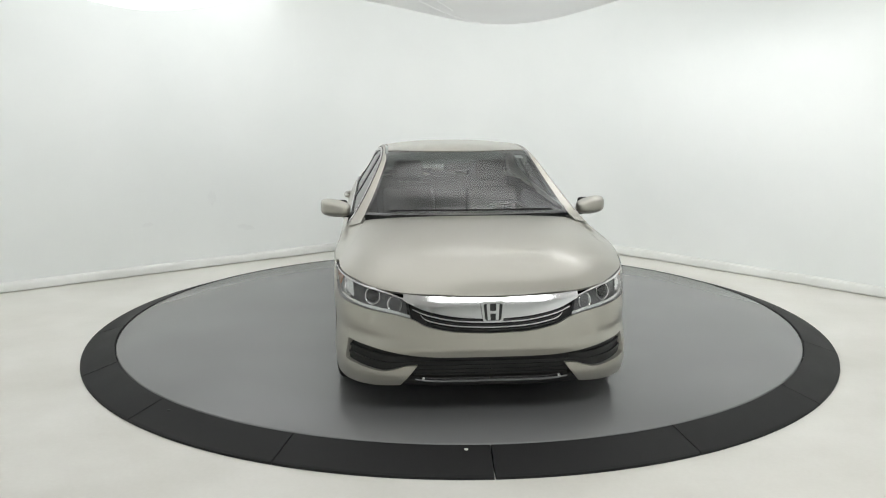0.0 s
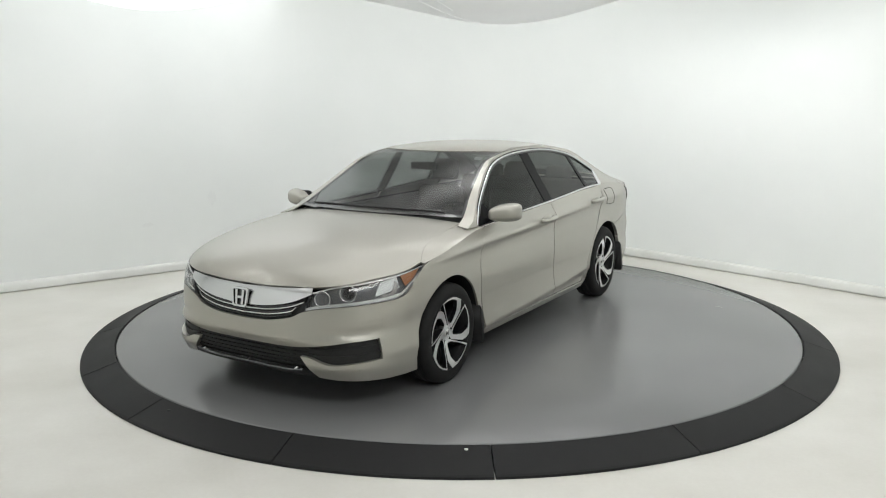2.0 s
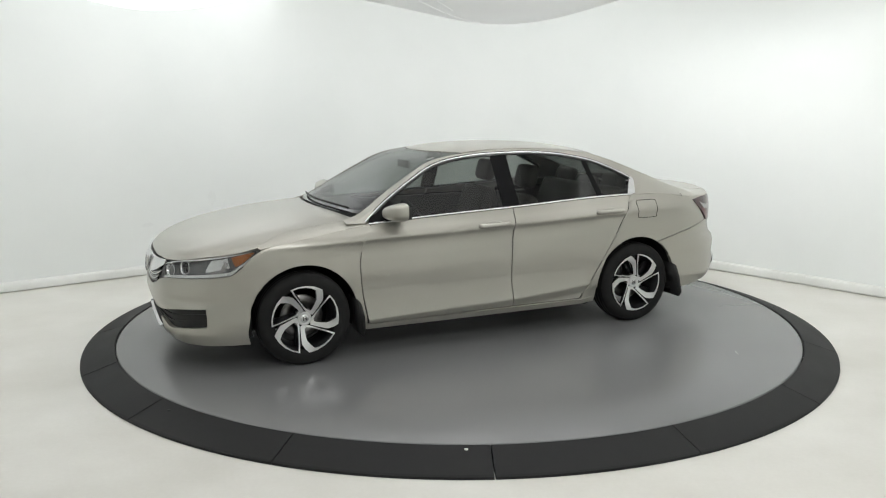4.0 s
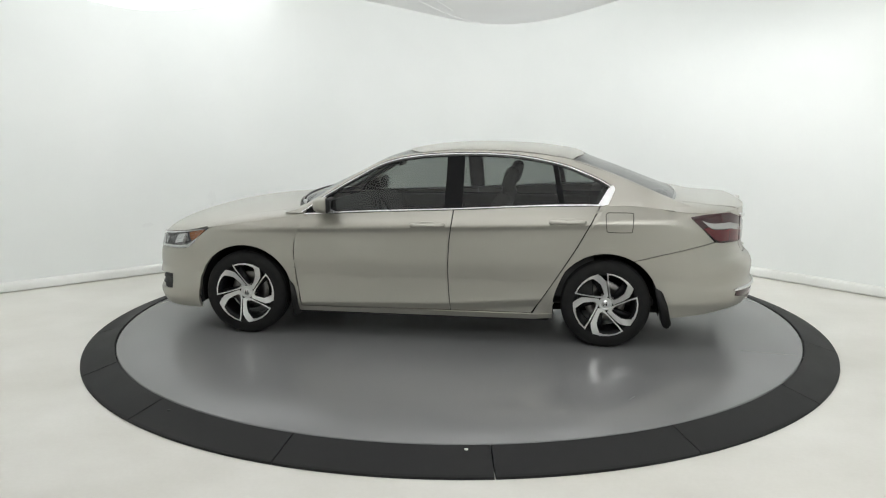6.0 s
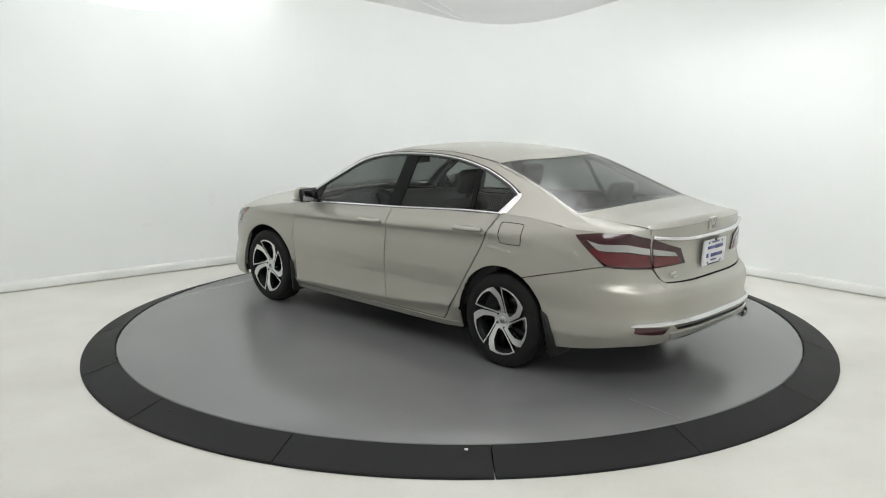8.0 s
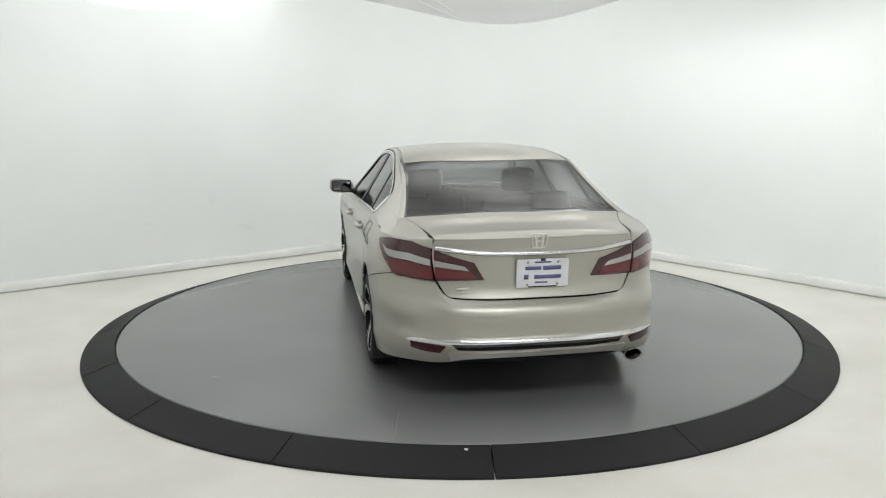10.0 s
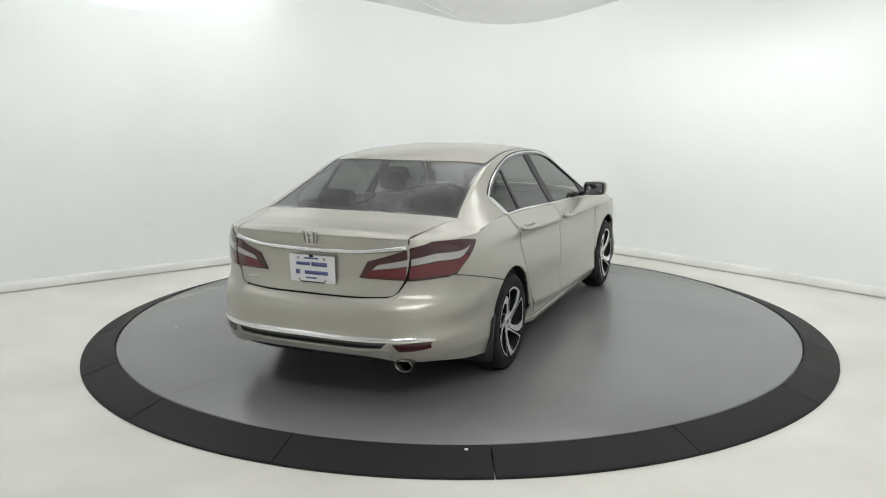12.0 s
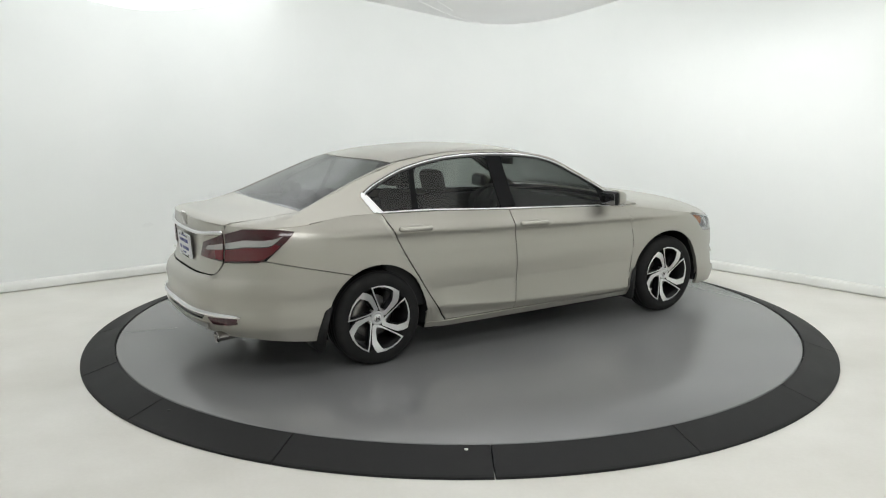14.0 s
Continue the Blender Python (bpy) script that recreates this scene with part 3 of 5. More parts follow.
def build_skin():
    # doors
    for sign in (1, -1):
        front = one_side("front_door", [(flank, sides([DOOR_F[0], (0.4, 0.245), DOOR_B[0]]), shoulder_line(0.885, -0.255), sides(DOOR_F), sides(DOOR_B), 22, 64)], PAINT, sign)
        rear = one_side("rear_door", [(flank, sides([DOOR_B[0], (-0.5, 0.245), DOOR_R[0]]), shoulder_line(-0.255, -1.335), sides(DOOR_B), sides(DOOR_R), 22, 64)], PAINT, sign)
        for door, x in ((front, -0.065), (rear, -1.10)):
            z = 0.893 if x > -0.5 else 0.936
            bm = bmesh.new()
            y = side_y(x, z)
            cup = bmesh.new()
            bmesh.ops.create_uvsphere(cup, u_segments=20, v_segments=12, radius=1, matrix=Matrix.Translation((x, sign * (y - 0.006), z - 0.006)) @ Matrix.Diagonal((0.090, 0.010, 0.036, 1)))
            part("handle_recess", cup, PAINT, door)
            pts = [(x + 0.115, y + 0.002, z - 0.004), (x + 0.10, y + 0.026, z - 0.002), (x + 0.03, y + 0.036, z), (x - 0.05, y + 0.036, z + 0.002), (x - 0.105, y + 0.026, z + 0.003), (x - 0.12, y + 0.002, z + 0.003)]
            tube(bm, spline([(a, sign * b, c) for a, b, c in pts], 16), 0.019, 12, 0.9)
            part("door_handle", bm, PAINT, door)
    # front wings with their upper strips
    for sign in (1, -1):
        opening = arch(1.388, 45, 180, 35) + seg([(1.003, 0.325), (1.003, 0.235)], 5)[1:]
        outline = seg([(1.660, 0.597), (1.735, 0.65), (1.80, 0.718), (1.68, 0.824)], 10) + shoulder_line(1.675, 0.889, 16)[1:] + seg([(0.889, 0.949), (0.949, 0.86), (0.986, 0.70), (0.976, 0.50), (0.936, 0.235)], 14)[1:]
        outer = [(1.675, side_y(1.675, shoulder(1.675))), (1.5, side_y(1.5, shoulder(1.5))), (1.3, side_y(1.3, shoulder(1.3))), (1.1, side_y(1.1, shoulder(1.1))), (0.889, side_y(0.889, shoulder(0.889)))]
        one_side("front_wing", [
            (flank, opening, outline, [opening[0], outline[0]], [opening[-1], outline[-1]], 40, 26),
            (cap, outer, [(x, y + 0.0009) for x, y in WING_CUT[:3]] + [(0.86, 0.724)], [outer[0], (HOOK[0], HOOK[1] + 0.0009)], [outer[-1], (0.86, 0.724)], 26, 8)],
            PAINT, sign, gap=0.0)
    # bonnet
    lead = [flank(p, z) for p, z in LEAD]
    edge = [(v.x, v.y) for v in lead[:-1]] + [HOOK]
    whole = [(x, -y) for x, y in edge[:0:-1]] + edge
    cowl = [(0.97, -0.725), (1.03, -0.55), (1.09, -0.3), (1.115, 0.0), (1.09, 0.3), (1.03, 0.55), (0.97, 0.725)]
    panel("bonnet", [(cap, whole, cowl, [(x, -y) for x, y in WING_CUT], WING_CUT, 48, 26)], both=False, flange=0.02, gap=0.0006)
    # front bumper: upper band and lower corners
    edge_x = 2.005
    top_line = [F(0.0, 0.532), F(0.2, 0.540), F(0.36, 0.570), F(0.45, 0.610), F(0.58, 0.634), S(edge_x, 0.654)]
    low_line = [F(0.0, 0.392), F(0.3, 0.394), F(0.46, 0.405), F(0.60, 0.424), F(0.70, 0.438), S(edge_x, 0.448)]
    low_top = [F(0.42, 0.342), F(0.49, 0.336), F(0.55, 0.314), F(0.62, 0.300), F(0.72, 0.310), S(edge_x, 0.328)]
    low_bot = [F(0.515, 0.215), F(0.60, 0.205), F(0.68, 0.200), S(edge_x, 0.196)]
    end = [S(1.765, 0.196), S(1.773, 0.32), S(1.757, 0.435), S(1.711, 0.535), S(1.660, 0.597), S(1.735, 0.65), S(1.80, 0.718)]
    panel("front_bumper", [
        (flank, low_line, top_line, [F(0, 0.392), F(0, 0.532)], [S(edge_x, 0.448), S(edge_x, 0.654)], 40, 22),
        (flank, low_bot, low_top, [F(0.515, 0.215), F(0.42, 0.342)], [S(edge_x, 0.196), S(edge_x, 0.328)], 26, 7),
        (flank, [S(edge_x, 0.196), S(1.765, 0.196)], [S(edge_x, 0.654), S(1.91, 0.661), S(1.85, 0.678), S(1.80, 0.718)], [S(edge_x, 0.196), S(edge_x, 0.654)], end, 12, 24)], gap=0.0, flange=0.03, smooth=(1, 1, 0, 0))
    # sills
    for sign in (1, -1):
        one_side("sill", [(flank, sides([(1.0, 0.198), (0.3, 0.196), (-0.6, 0.196), (-1.003, 0.198)]), sides([(1.0, 0.242), (0.3, 0.243), (-0.6, 0.243), (-1.003, 0.242)]), sides([(1.0, 0.198), (1.0, 0.242)]), sides([(-1.003, 0.198), (-1.003, 0.242)]), 30, 5)], PAINT, sign, lift=0.004)
    # rear quarters, C-pillars and the strips beside the boot lid
    for sign in (1, -1):
        opening = seg([(-1.003, 0.235), (-1.003, 0.325)], 5) + arch(-1.388, 0, 119.5, 43)[1:]
        outline = seg([(-0.853, 0.235), (-0.970, 0.42), (-1.060, 0.56), (-1.190, 0.77), (-1.339, 1.050)], 16) + shoulder_line(-1.339, -1.92, 12)[1:] + seg([(-1.92, 1.008), (-1.975, 0.972), (-2.145, 0.799)], 8)[1:] + seg([(-2.145, 0.799), (-1.82, 0.722), (-1.5776, 0.660)], 12)[1:]
        one_side("rear_wing", [
            (flank, opening, outline, [opening[0], outline[0]], [opening[-1], outline[-1]], 48, 30),
            (house, [(-1.335, 1.050), (-1.6, 1.050), (-1.86, 1.022)], [(-1.10, rail(-1.10)), (-1.5, rail(-1.5)), (-1.86, rail(-1.86))], [(-1.335, 1.050), (-1.385, 1.062), (-1.425, 1.135), (-1.428, 1.180), (-1.345, 1.228), (-1.10, rail(-1.10))], [(-1.86, 1.022), (-1.86, rail(-1.86))], 22, 14),
            (house, [(x, shoulder(x)) for x in (-1.86, -1.93, -2.0, -2.06)], [(x, rail(x)) for x in (-1.86, -1.93, -2.0, -2.06)], [(-1.86, shoulder(-1.86)), (-1.86, rail(-1.86))], [(-2.06, shoulder(-2.06)), (-2.06, rail(-2.06))], 10, 5),
            (top_rear, [(x, side_y(x, shoulder(x))) for x in (-1.86, -2.0, -2.15, -2.27, -2.33)] + [LIP_CORNER], [(-1.86, 0.710), (-1.97, 0.671), (-2.1, 0.635), (-2.3, 0.620), (LIP_CORNER[0] + 0.004, LIP_CORNER[1] - 0.006)], [(-1.86, side_y(-1.86, shoulder(-1.86))), (-1.86, 0.710)], [LIP_CORNER, (LIP_CORNER[0] + 0.004, LIP_CORNER[1] - 0.006)], 22, 8),
            (flank, [R(0.61, 0.966), R(0.70, 0.993), S(-2.25, 0.998), S(-2.10, 0.996), S(-1.95, 0.976)], [R(0.61, LIP_Z)] + [S(x, shoulder(x)) for x in (-2.33, -2.25, -2.1, -1.92)], [R(0.61, 0.966), R(0.61, LIP_Z)], [S(-1.95, 0.976), S(-1.92, 1.008)], 20, 3)],
            PAINT, sign, gap=0.0)
    # boot lid: upper skin, then the face under the lip
    lip = [R(y, shoulder(flank(*R(y, 1.02)).x)) for y in (0.0, 0.2, 0.4, 0.52)] + [R(0.60, shoulder(flank(*R(0.60, 1.01)).x))]
    lip3 = [flank(*q) for q in lip]
    rear_edge = [(v.x, -v.y) for v in lip3[:0:-1]] + [(v.x, v.y) for v in lip3]
    fore = [(-1.865, -0.705), (-1.912, -0.4), (-1.930, 0.0), (-1.912, 0.4), (-1.865, 0.705)]
    panel("boot_lid", [
        (top_rear, rear_edge, fore, [(lip3[-1].x, -lip3[-1].y), (-2.1, -0.632), (-1.97, -0.668), (-1.865, -0.705)], [(lip3[-1].x, lip3[-1].y), (-2.1, 0.632), (-1.97, 0.668), (-1.865, 0.705)], 40, 16)], both=False, gap=0.001)
    bm = bmesh.new()
    tube(bm, spline([(v.x + 0.004, -v.y, v.z - 0.003) for v in lip3[:0:-1]] + [(v.x + 0.004, v.y, v.z - 0.003) for v in lip3], 40), 0.007, 8)
    patch(bm, flank, [R(0.0, 0.985), R(0.3, 0.985), R(0.60, 0.985)], lip, [R(0.0, 0.985), lip[0]], [R(0.60, 0.985), lip[-1]], 24, 4, gap=0.0, lift=-0.005, flange=0)
    part("lid_lip", bm, PAINT, car)
    panel("boot_face", [(flank, [R(0.0, 0.680), R(0.3, 0.680), R(0.51, 0.688), R(0.545, 0.705)], lip, [R(0, 0.680), R(0, 0.8), lip[0]], [R(0.545, 0.705), R(0.595, 0.80), R(0.615, 0.93), lip[-1]], 20, 22)], gap=0.001)
    # rear bumper
    up = [R(0.0, 0.672), R(0.3, 0.672), R(0.515, 0.680), R(0.56, 0.71), R(0.60, 0.775), R(0.74, 0.783), S(-2.145, 0.795), S(-1.82, 0.718), S(-1.582, 0.657)]
    down = [R(0.0, 0.345), R(0.4, 0.335), R(0.56, 0.305), R(0.70, 0.295), S(-2.25, 0.29), S(-2.05, 0.262), S(-1.80, 0.235)]
    panel("rear_bumper", [(flank, down, up, [R(0, 0.345), R(0, 0.672)], [S(-1.80, 0.235), S(-1.769, 0.38), S(-1.755, 0.44), S(-1.728, 0.502), S(-1.69, 0.562), S(-1.64, 0.616), S(-1.582, 0.657)], 44, 26)], gap=0.0015, flange=0.03, smooth=(1, 0, 0, 1))


def top_rear(x, y):
    """Boot lid skin, carried forward under the rear screen."""
    s = shoulder(x)
    c = crest(x) if x < -1.97 else 1.098
    u = min(1.0, abs(y) / max(side_y(x, s), 1e-4))
    z = s + (c - s) * bulge(u, 3.2, 1.9)
    if x > -2.07:
        r = rail(x)
        inner, outer = house_y(x, r), side_y(x, s)
        h = r + (crest(x) - r) * (1 - (abs(y) / inner) ** 2.3) if abs(y) < inner else s + (r - s) * max(0.0, outer - abs(y)) / max(outer - inner, 1e-4)
        h -= 0.004
        z = 0.5 * (z + h + math.sqrt((z - h) ** 2 + 0.00006))
    return Vector((x, y, z))


def roof_edge(x):
    return (x, house_y(x, rail(x)))


def build_house():
    """Roof, cant rails, screens, side windows with their surrounds."""
    pillar_w = curve((0.955, 0.078), (0.74, 0.058), (0.52, 0.042), (0.3, 0.030), (0.1, 0.020), (0.04, 0.018), (-1.13, 0.018), (-1.3, 0.022), (-1.5, 0.026), (-1.7, 0.030), (-1.88, 0.036))
    xs = [0.04 + (-1.13 - 0.04) * i / 8 for i in range(9)]
    edge = [roof_edge(x) for x in xs]
    roof_in = [(x, y - 0.035) for x, y in edge]
    head = [(0.04, -roof_in[0][1]), (0.165, -0.3), (0.20, 0.0), (0.165, 0.3), (0.04, roof_in[0][1])]
    back = [(-1.13, -roof_in[-1][1]), (-1.20, -0.3), (-1.22, 0.0), (-1.20, 0.3), (-1.13, roof_in[-1][1])]
    roof = panel("roof", [(top, [(x, -y) for x, y in roof_in], roof_in, head, back, 26, 30)], both=False, gap=0.0005, flange=0.01)
    # black ditch strips
    for sign in (1, -1):
        one_side("roof_gutter", [(top, roof_in, [(x, y - 0.012) for x, y in edge], [roof_in[0], (edge[0][0], edge[0][1] - 0.012)], [roof_in[-1], (edge[-1][0], edge[-1][1] - 0.012)], 24, 2)], GLOSS, sign, gap=0.0005, lift=-0.006, flange=0)
    # cant rails and A-pillars, between window surround and roof
    dlo = [(0.925, 0.958), (0.84, 1.018), (0.74, 1.088), (0.522, 1.217), (0.306, 1.325), (0.05, 1.378), (-0.25, 1.397), (-0.55, 1.396), (-0.80, 1.374), (-1.06, 1.322), (-1.235, 1.258), (-1.345, 1.208), (-1.405, 1.172)]
    for sign in (1, -1):
        outer = [(1.06, rail(1.06)), (0.95, rail(0.95)), (0.85, rail(0.85)), (0.74, rail(0.74)), (0.522, rail(0.522)), (0.306, rail(0.306)), (0.05, rail(0.05)), (-0.25, rail(-0.25)), (-0.55, rail(-0.55)), (-0.8, rail(-0.8)), (-1.06, rail(-1.06)), (-1.10, rail(-1.10))]
        bm = bmesh.new()
        patch(bm, house, dlo[:11] + [(-1.345, 1.228)], outer, [dlo[0], outer[0]], [(-1.345, 1.228), outer[-1]], 48, 5, gap=0.0002, flange=0.012, both=False)
        # the roof's rolled edge
        pin = [roof_edge(x) for x in [1.06, 0.955, 0.85, 0.74, 0.522, 0.306, 0.05, -0.25, -0.55, -0.8, -1.06, -1.15, -1.4, -1.7, -1.88]]
        patch(bm, top, pin, [(x, y - (0.012 if -1.13 < x < 0.1 else pillar_w(x) + 0.002)) for x, y in pin], [pin[0], (pin[0][0], pin[0][1] - 0.080)], [pin[-1], (pin[-1][0], pin[-1][1] - 0.038)], 60, 6, gap=0.0, flange=0.006, both=False)
        if sign < 0:
            bm.transform(Matrix.Diagonal((1, -1, 1, 1)))
        recalc(bm)
        part("cant_rail", bm, PAINT, car)
    # windscreen and rear screen
    low = [(0.93, -0.735), (1.02, -0.52), (1.07, -0.28), (1.085, 0), (1.07, 0.28), (1.02, 0.52), (0.93, 0.735)]
    low = [(x, max(-house_y(x, rail(x)) + pillar_w(x), min(house_y(x, rail(x)) - pillar_w(x), y))) for x, y in low]
    sidew = [(x, house_y(x, rail(x)) - pillar_w(x)) for x in (0.93, 0.74, 0.52, 0.3, 0.11, 0.045)]
    screen = panel("windscreen", [(top, low, [(0.045, -sidew[-1][1]), (0.170, -0.3), (0.205, 0), (0.170, 0.3), (0.045, sidew[-1][1])], [(x, -y) for x, y in sidew], sidew, 30, 24)], GLASS_CLEAR, "windscreen glass with a dark band", both=False, gap=0.001, lift=-0.004, flange=0)
    bm = bmesh.new()
    inner = [(x - 0.05 * (1 - abs(y) / 1.5), y * 0.97) for x, y in low]
    patch(bm, top, low, inner, [low[0], inner[0]], [low[-1], inner[-1]], 30, 2, gap=0, lift=-0.002, flange=0, both=False)
    patch(bm, top, sidew, [(x, y - 0.02) for x, y in sidew], [sidew[0], (sidew[0][0], sidew[0][1] - 0.02)], [sidew[-1], (sidew[-1][0], sidew[-1][1] - 0.02)], 24, 2, gap=0, lift=-0.002, flange=0)
    recalc(bm)
    part("screen_border", bm, GLOSS, screen)
    sider = [(x, house_y(x, rail(x)) - pillar_w(x)) for x in (-1.135, -1.3, -1.5, -1.7, -1.87)]
    bot = [(-1.87, -sider[-1][1]), (-1.925, -0.35), (-1.945, 0), (-1.93, 0.35), (-1.87, sider[-1][1])]
    rear = panel("rear_screen", [(top, [(-1.135, -sider[0][1]), (-1.205, -0.3), (-1.225, 0), (-1.205, 0.3), (-1.135, sider[0][1])], bot, [(x, -y) for x, y in sider], sider, 30, 22)], GLASS_REAR, "rear screen glass", both=False, gap=0.001, lift=-0.004, flange=0)
    bm = bmesh.new()
    patch(bm, top, sider, [(x, y - 0.018) for x, y in sider], [sider[0], (sider[0][0], sider[0][1] - 0.018)], [sider[-1], (sider[-1][0], sider[-1][1] - 0.018)], 24, 2, gap=0, lift=-0.002, flange=0)
    ib = [(x + 0.02, y * 0.98) for x, y in bot]
    patch(bm, top, bot, ib, [bot[0], ib[0]], [bot[-1], ib[-1]], 24, 2, gap=0, lift=-0.002, flange=0, both=False)
    recalc(bm)
    part("screen_border", bm, GLOSS, rear)
    # side windows
    belt = lambda x: shoulder(x) + 0.012
    upper = curve(*[(x, z - 0.012) for x, z in dlo])
    lines = {
        "front_window": ([(0.70, belt(0.70)), (0.2, belt(0.2)), (-0.19, belt(-0.19))], [(0.70, upper(0.70)), (0.52, upper(0.52)), (0.3, upper(0.3)), (0.05, upper(0.05)), (-0.185, upper(-0.185))]),
        "rear_window": ([(-0.315, belt(-0.315)), (-0.7, belt(-0.7)), (-1.04, belt(-1.04))], [(-0.31, upper(-0.31)), (-0.55, upper(-0.55)), (-0.8, upper(-0.8)), (-0.985, upper(-0.985))]),
        "quarter_window": ([(-1.075, belt(-1.075)), (-1.2, belt(-1.2)), (-1.315, belt(-1.315))], [(-1.015, upper(-1.015)), (-1.18, upper(-1.18)), (-1.30, upper(-1.30)), (-1.392, 1.168)])}
    for sign in (1, -1):
        for name, (lo, hi) in lines.items():
            one_side(name, [(house, lo, hi, [lo[0], hi[0]], [lo[-1], hi[-1]] if name != "quarter_window" else [lo[-1], (-1.352, 1.112), hi[-1]], 24, 14)], GLASS_DARK, sign, "tinted side window glass", gap=0.0, lift=-0.006, flange=0)
        bars = [([(-0.185, belt(-0.185)), (-0.32, belt(-0.32))], [(-0.18, upper(-0.18)), (-0.315, upper(-0.315))]),
                ([(-1.035, belt(-1.035)), (-1.08, belt(-1.08))], [(-0.98, upper(-0.98)), (-1.02, upper(-1.02))]),
                ([(0.90, belt(0.90)), (0.69, belt(0.69))], [(0.88, 0.995), (0.695, upper(0.695))])]
        for name, (lo, hi) in zip(("door_pillar", "window_divider", "mirror_sail"), bars):
            one_side(name, [(house, lo, hi, [lo[0], hi[0]], [lo[-1], hi[-1]], 4, 14)], PILLAR, sign, "black window pillar", gap=0.0, lift=-0.002, flange=0.01)
        bm = bmesh.new()
        ring = [(x, z - 0.006) for x, z in dlo]
        tube_pts = spline([(a.x, a.y, a.z) for a in on_house(ring[1:], -0.002)], 60)
        tube(bm, tube_pts, 0.009, 6)
        lowr = spline([(a.x, a.y, a.z) for a in on_house([(x, belt(x) - 0.012) for x in (0.72, 0.4, 0.0, -0.4, -0.8, -1.31)], -0.003)], 40)
        tube(bm, lowr, 0.006, 6)
        if sign < 0:
            bm.transform(Matrix.Diagonal((1, -1, 1, 1)))
        part("window_seal", bm, GLOSS, car, "black rubber window seal")
        bm = bmesh.new()
        pts = spline(on_house([(x, z + 0.006) for x, z in dlo], 0.003), 70)
        band(bm, pts, 0.013, 0.004)
        inner, outer_line = [(-1.318, 1.056), (-1.352, 1.108), (-1.390, 1.166), (-1.396, 1.180)], [(-1.388, 1.056), (-1.412, 1.105), (-1.436, 1.158), (-1.425, 1.186)]
        patch(bm, house, inner, outer_line, [inner[0], outer_line[0]], [inner[-1], outer_line[-1]], 12, 5, gap=0.0, lift=0.005, flange=0.008)
        base = [flank(*S(x, shoulder(x) + 0.004)) for x in (0.90, 0.5, 0.1, -0.25, -0.6, -1.0, -1.36)]
        band(bm, spline(base, 40), 0.014, 0.006)
        keep = [f for f in bm.faces if (f.calc_center_median().y > 0) != (sign > 0)]
        bmesh.ops.delete(bm, geom=keep, context="FACES")
        part("window_trim", bm, CHROME, car, "chrome window surround")
        bm = bmesh.new()
        tube(bm, spline(on_house([(x, z + 0.016) for x, z in dlo[1:]], 0.0), 60), 0.0035, 6)
        if sign < 0:
            bm.transform(Matrix.Diagonal((1, -1, 1, 1)))
        part("door_top_gap", bm, LINER, car, "dark joint over the doors")


